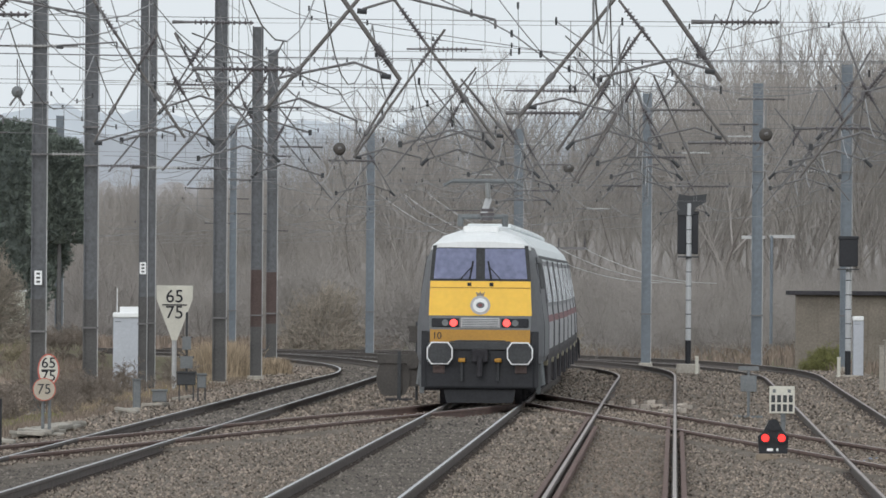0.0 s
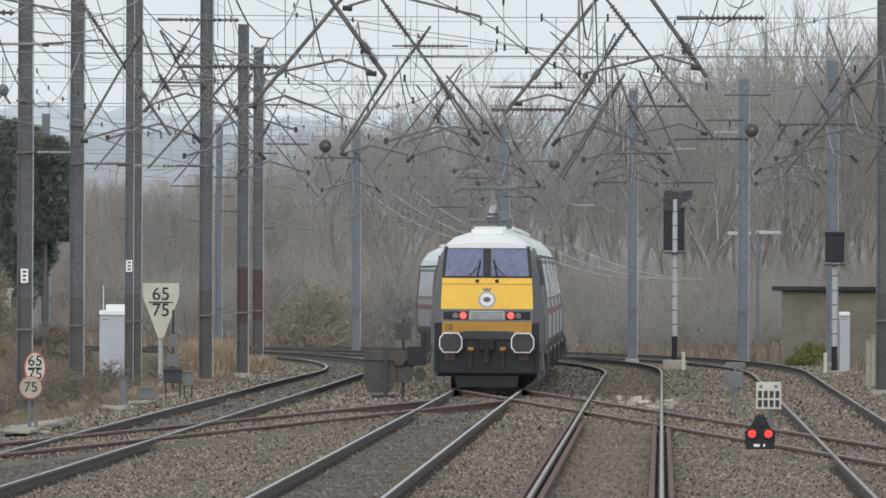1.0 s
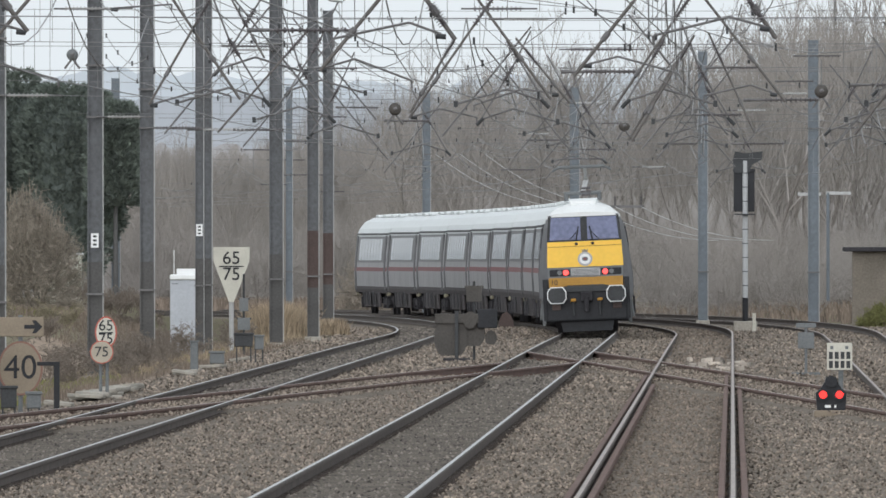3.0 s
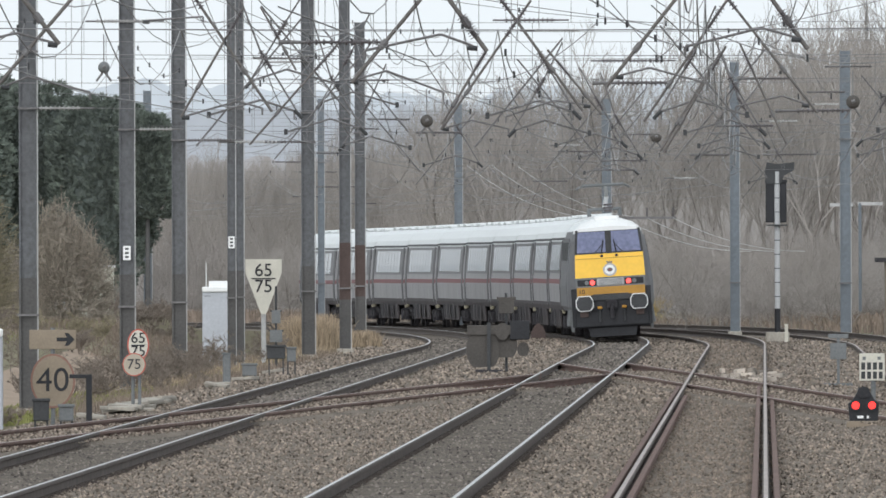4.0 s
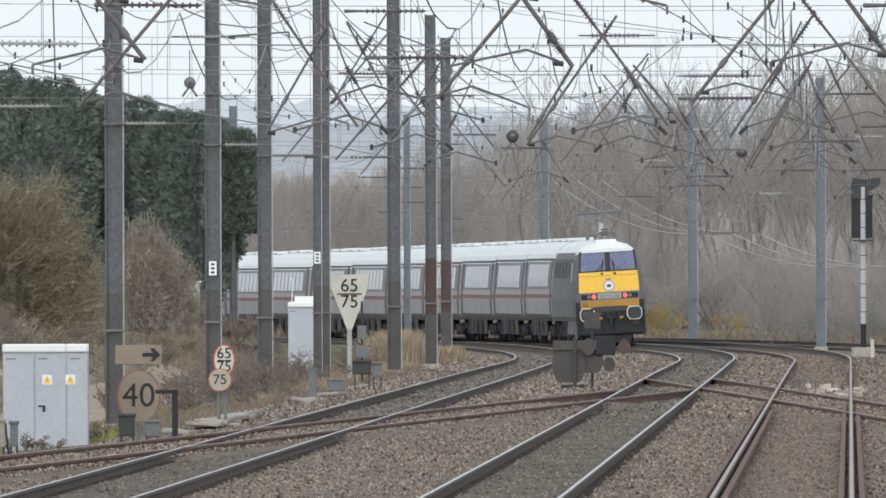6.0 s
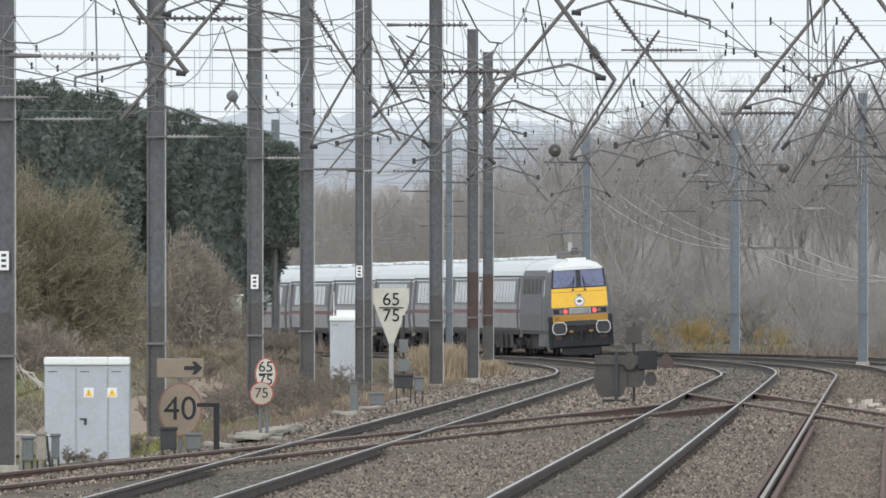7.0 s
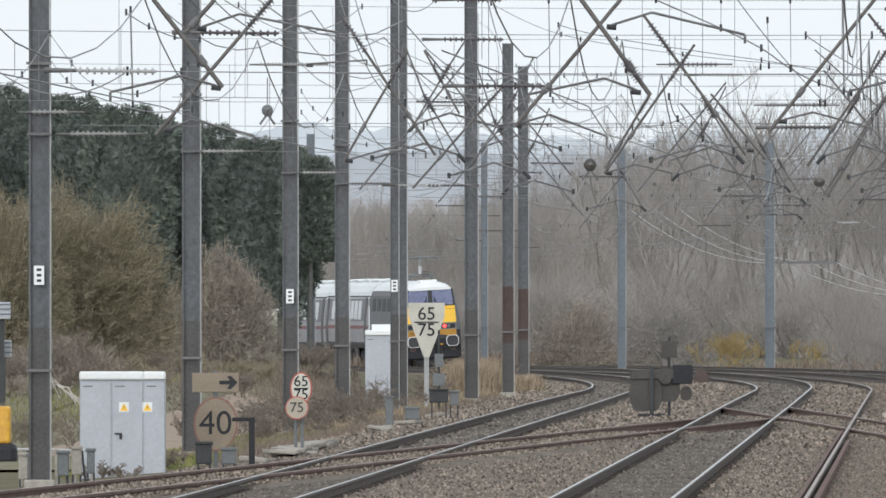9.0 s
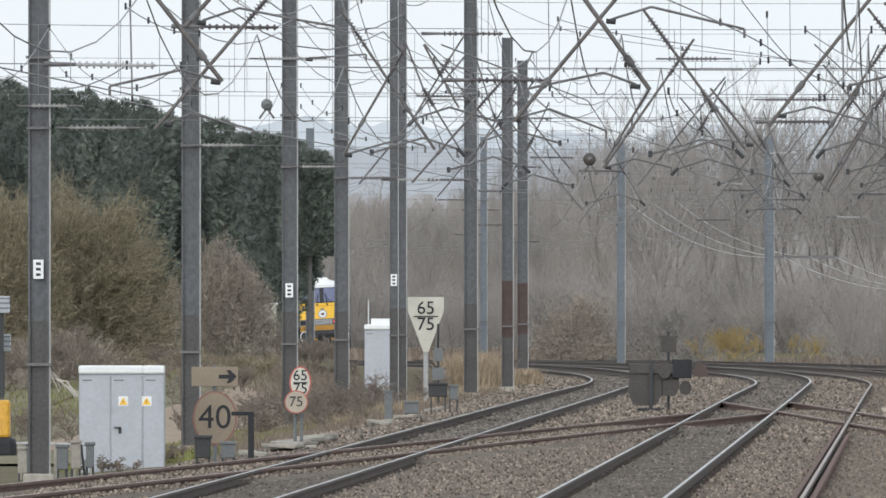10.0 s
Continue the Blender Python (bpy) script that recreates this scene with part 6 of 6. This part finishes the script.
# conifer screen
def conifer(x, d, height, wide, low, seed):
    g = ground_z(x, d)
    height, low = height - g - 0.55, max(low - g - 0.55, 0.3)
    t = thing("cypress_tree", (x, d, g), "dense dark green cypress in a tall screen", "conifer tree", "cypress screen")
    bm = bmesh.new()
    rod(bm, (0, 0, -0.1), (0, 0, height * 0.9), 0.10, 8, 0.04)
    part("trunk", bm, M["darker"], t)
    r = random.Random(seed)
    bm = bmesh.new()
    bmesh.ops.create_icosphere(bm, subdivisions=3, radius=1.0)
    for v in bm.verts:
        c = v.co.copy()
        f = (c.z + 1) / 2
        k = 1 + 0.22 * noise.noise(c * 2.3 + Vector((seed, 0, 0)))
        v.co = Vector((c.x * wide * 0.78 * k, c.y * wide * 0.78 * k, low + (height - low) * 0.95 * f))
    part("inner_mass", bm, M["conifer_core"], t)
    vs, fs = [], []

    def spray(p, out, ln, fan=5):
        """A flat feathery frond: leaflets fanned about one axis."""
        side = out.cross(Vector((r.gauss(0, 1), r.gauss(0, 1), r.gauss(0, 1)))).normalized()
        for i in range(fan):
            q = (i - (fan - 1) / 2) * 0.42
            w = (out + side * q + Vector((r.gauss(0, 0.12), r.gauss(0, 0.12), r.gauss(0, 0.12)))).normalized()
            l2 = ln * (1 - 0.22 * abs(q))
            nrm = side * (0.10 * ln)
            root = p + out * (0.12 * ln * i)
            k = len(vs)
            vs.extend((tuple(root - nrm * 0.4), tuple(root + w * l2 * 0.5 + nrm), tuple(root + w * l2), tuple(root + w * l2 * 0.45 - nrm)))
            fs.append((k, k + 1, k + 2, k + 3))
    for _ in range(6400):
        f = r.random() ** 0.85
        z = low + (height - low) * f
        prof = min(1.0, (1.03 - f) * 4.5) ** 0.5 * min(1.0, 0.72 + f * 2.0)
        a = r.uniform(math.pi, 2 * math.pi) if r.random() < 0.8 else r.uniform(0, math.pi)
        rad = wide * prof * r.uniform(0.78, 1.04) * (1 + 0.16 * noise.noise(Vector((math.cos(a) * 2, math.sin(a) * 2, z * 0.9 + seed))))
        out = Vector((math.cos(a) * 0.7 + r.gauss(0, 0.35), math.sin(a) * 0.7 + r.gauss(0, 0.3), r.uniform(0.0, 1.1))).normalized()
        spray(Vector((math.cos(a) * rad, math.sin(a) * rad, z)), out, r.uniform(0.11, 0.30), 4)
    for _ in range(9):
        a, rad = r.uniform(0, 6.28), wide * r.uniform(0.0, 0.7)
        foot = Vector((math.cos(a) * rad, math.sin(a) * rad, height * (0.99 - 0.10 * (rad / wide) ** 2) - 0.35))
        tall, lean = r.uniform(0.35, 0.85), Vector((r.gauss(0, 0.15), r.gauss(0, 0.15), 1)).normalized()
        for i in range(12):
            e = Vector((r.gauss(0, 0.5), r.gauss(0, 0.5), 1.0)).normalized()
            spray(foot + lean * (tall * i / 12), e, 0.24 * (1.15 - i / 12), 3)
    o = new("crown", raw_mesh("crown", vs, fs, [M["conifer"]]))
    o.parent = t


tops = [(-120, 138), (0, 148), (150, 168), (310, 205), (445, 238), (560, 264)]
for k in range(15):
    u = -110 + 46.5 * k
    (a, va), (b, vb) = [(p, q) for p, q in zip(tops, tops[1:]) if p[0] <= u <= q[0]][0]
    v = va + (vb - va) * (u - a) / (b - a) + 9 * math.sin(k * 2.4)
    dd = 820 + (k * 7) % 16
    low = 0.7 if u < 400 else 1.2 if u < 470 else 3.0 if u < 520 else 4.2
    conifer((u - MID) / REACH * dd, dd, 2.46 + (521 - v) / REACH * dd + 0.35, 1.5 if k < 13 else 1.2 if k < 14 else 0.9, low, 70 + k)

# bare wood behind the railway: a few trees and thickets built once, then repeated with their own turn and size
def wood():
    r = random.Random(5)
    TREE = "tall bare winter tree with fine grey brown twigs"
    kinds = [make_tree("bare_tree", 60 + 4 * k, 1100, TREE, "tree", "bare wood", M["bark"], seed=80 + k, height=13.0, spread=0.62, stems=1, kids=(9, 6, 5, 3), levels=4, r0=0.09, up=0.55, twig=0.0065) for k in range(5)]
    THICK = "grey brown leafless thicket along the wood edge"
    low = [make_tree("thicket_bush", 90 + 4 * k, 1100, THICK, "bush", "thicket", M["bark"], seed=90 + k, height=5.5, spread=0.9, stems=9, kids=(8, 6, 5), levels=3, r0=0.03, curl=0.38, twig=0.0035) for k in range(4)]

    def spot(kind, u, d, scale, z=None):
        x = (u - MID) / REACH * d
        c = copy_thing(kind, Matrix.Identity(4))
        c.scale = (scale * r.uniform(0.85, 1.2),) * 2 + (scale,)
        c.rotation_mode = "XYZ"
        c.rotation_euler = (0, 0, r.uniform(0, 6.28))
        c.location = (x, d, ground_z(x, min(d, 1250)) - 0.1)

    # skyline of the wood: direction, and height of the tops above the rails
    crest = [(560, 7.8), (760, 7.8), (900, 8.7), (1000, 9.8), (1060, 10.4), (1150, 12.0), (1290, 12.8), (1420, 13.6), (1520, 12.2), (1640, 12.3), (1760, 14.5), (1900, 15.0), (2060, 15.5)]

    def top(u):
        for (a, ha), (b, hb) in zip(crest, crest[1:]):
            if a <= u <= b:
                return ha + (hb - ha) * (u - a) / (b - a)
        return crest[0][1] if u < crest[0][0] else crest[-1][1]
    for k in range(62):
        u = 1090 + 1000 * ((k * 0.618034) % 1.0)
        d = r.uniform(1120, 1330)
        spot(r.choice(kinds), u, d, top(u) * (d / 1130) * r.uniform(0.78, 1.06) / 13.0)
    for k in range(34):
        u = 1640 + 460 * ((k * 0.618034) % 1.0)
        d = r.uniform(1080, 1330)
        spot(r.choice(kinds), u, d, top(u) * (d / 1130) * r.uniform(0.85, 1.1) / 13.0)
    for k in range(125):
        u = 540 + 600 * ((k * 0.618034) % 1.0)
        d = r.uniform(1330, 1500)
        spot(r.choice(kinds), u, d, top(u) * (d / 1130) * r.uniform(0.75, 1.05) / 13.0)
    for k in range(110):
        u = 560 + 1530 * ((k * 0.754877) % 1.0)
        d = r.uniform(1090, 1240)
        spot(r.choice(low), u, d, r.uniform(0.55, 1.1))
    for k in range(60):
        u = 1500 + 620 * ((k * 0.618034) % 1.0)
        d = r.uniform(860, 1050)
        spot(r.choice(low), u, d, r.uniform(0.4, 0.8))
    for o in kinds + low:
        for c in list(o.children):
            bpy.data.objects.remove(c)
        bpy.data.objects.remove(o)


wood()

# distance: wooded rise and hills, paled by haze put into their colours
def backdrop(name, d, pts, mat, label):
    vs, fs = [], []
    for x, z in pts:
        vs += [(x, d, -15), (x, d, z)]
    for i in range(len(pts) - 1):
        fs.append((2 * i, 2 * i + 2, 2 * i + 3, 2 * i + 1))
    return tagged(new(name, raw_mesh(name, vs, fs, [mat])), label, "backdrop", kind="structure")


def ridge(d, u0, u1, n, fv, rough, seed):
    out = []
    for i in range(n):
        u = u0 + (u1 - u0) * i / (n - 1)
        v = fv(u) + rough * noise.fractal(Vector((i * 0.13, seed, 0)), 0.8, 2.1, 5) + rough * 0.25 * noise.noise(Vector((i * 1.7, seed, 3)))
        out.append(((u - MID) / REACH * d, 2.46 - (v - 521) / REACH * d))
    return out


# Each further layer is paler and bluer: aerial haze painted as base colour.
M["wood_far"] = material("hazed_wood_far", (0.335, 0.318, 0.31), 1.0, var=0.12, size=2.5, fine=14)
M["wood_mid"] = material("hazed_wood_mid", (0.41, 0.40, 0.415), 1.0, var=0.12, size=6.0, fine=14)
M["hill"] = material("hazed_hill_wood", (0.45, 0.48, 0.53), 1.0, var=0.06, size=40.0, fine=8)
M["hill_far"] = material("hazed_far_hill", (0.60, 0.65, 0.71), 1.0, var=0.04, size=60.0, fine=8)
backdrop("backdrop_wood", 1560, ridge(1560, 480, 2300, 500, lambda u: 362 - max(0, min(70, (u - 1000) * 0.12)), 30, 1), M["wood_far"], "leafless wood mass in hazed grey brown")
backdrop("backdrop_rise", 1900, ridge(1900, 300, 2300, 400, lambda u: 352, 14, 2), M["wood_mid"], "wooded rise with haze in its colour")
backdrop("backdrop_hill", 3200, ridge(3200, -3000, 4500, 800, lambda u: 262 + 0.00004 * (u - 800) ** 2, 16, 3), M["hill"], "wooded hill in pale blue grey haze colour")
backdrop("backdrop_hill_far", 4300, ridge(4300, -3000, 4500, 500, lambda u: 232 + 14 * math.sin(u / 130), 22, 4), M["hill_far"], "distant hill line in palest haze colour")

motions()
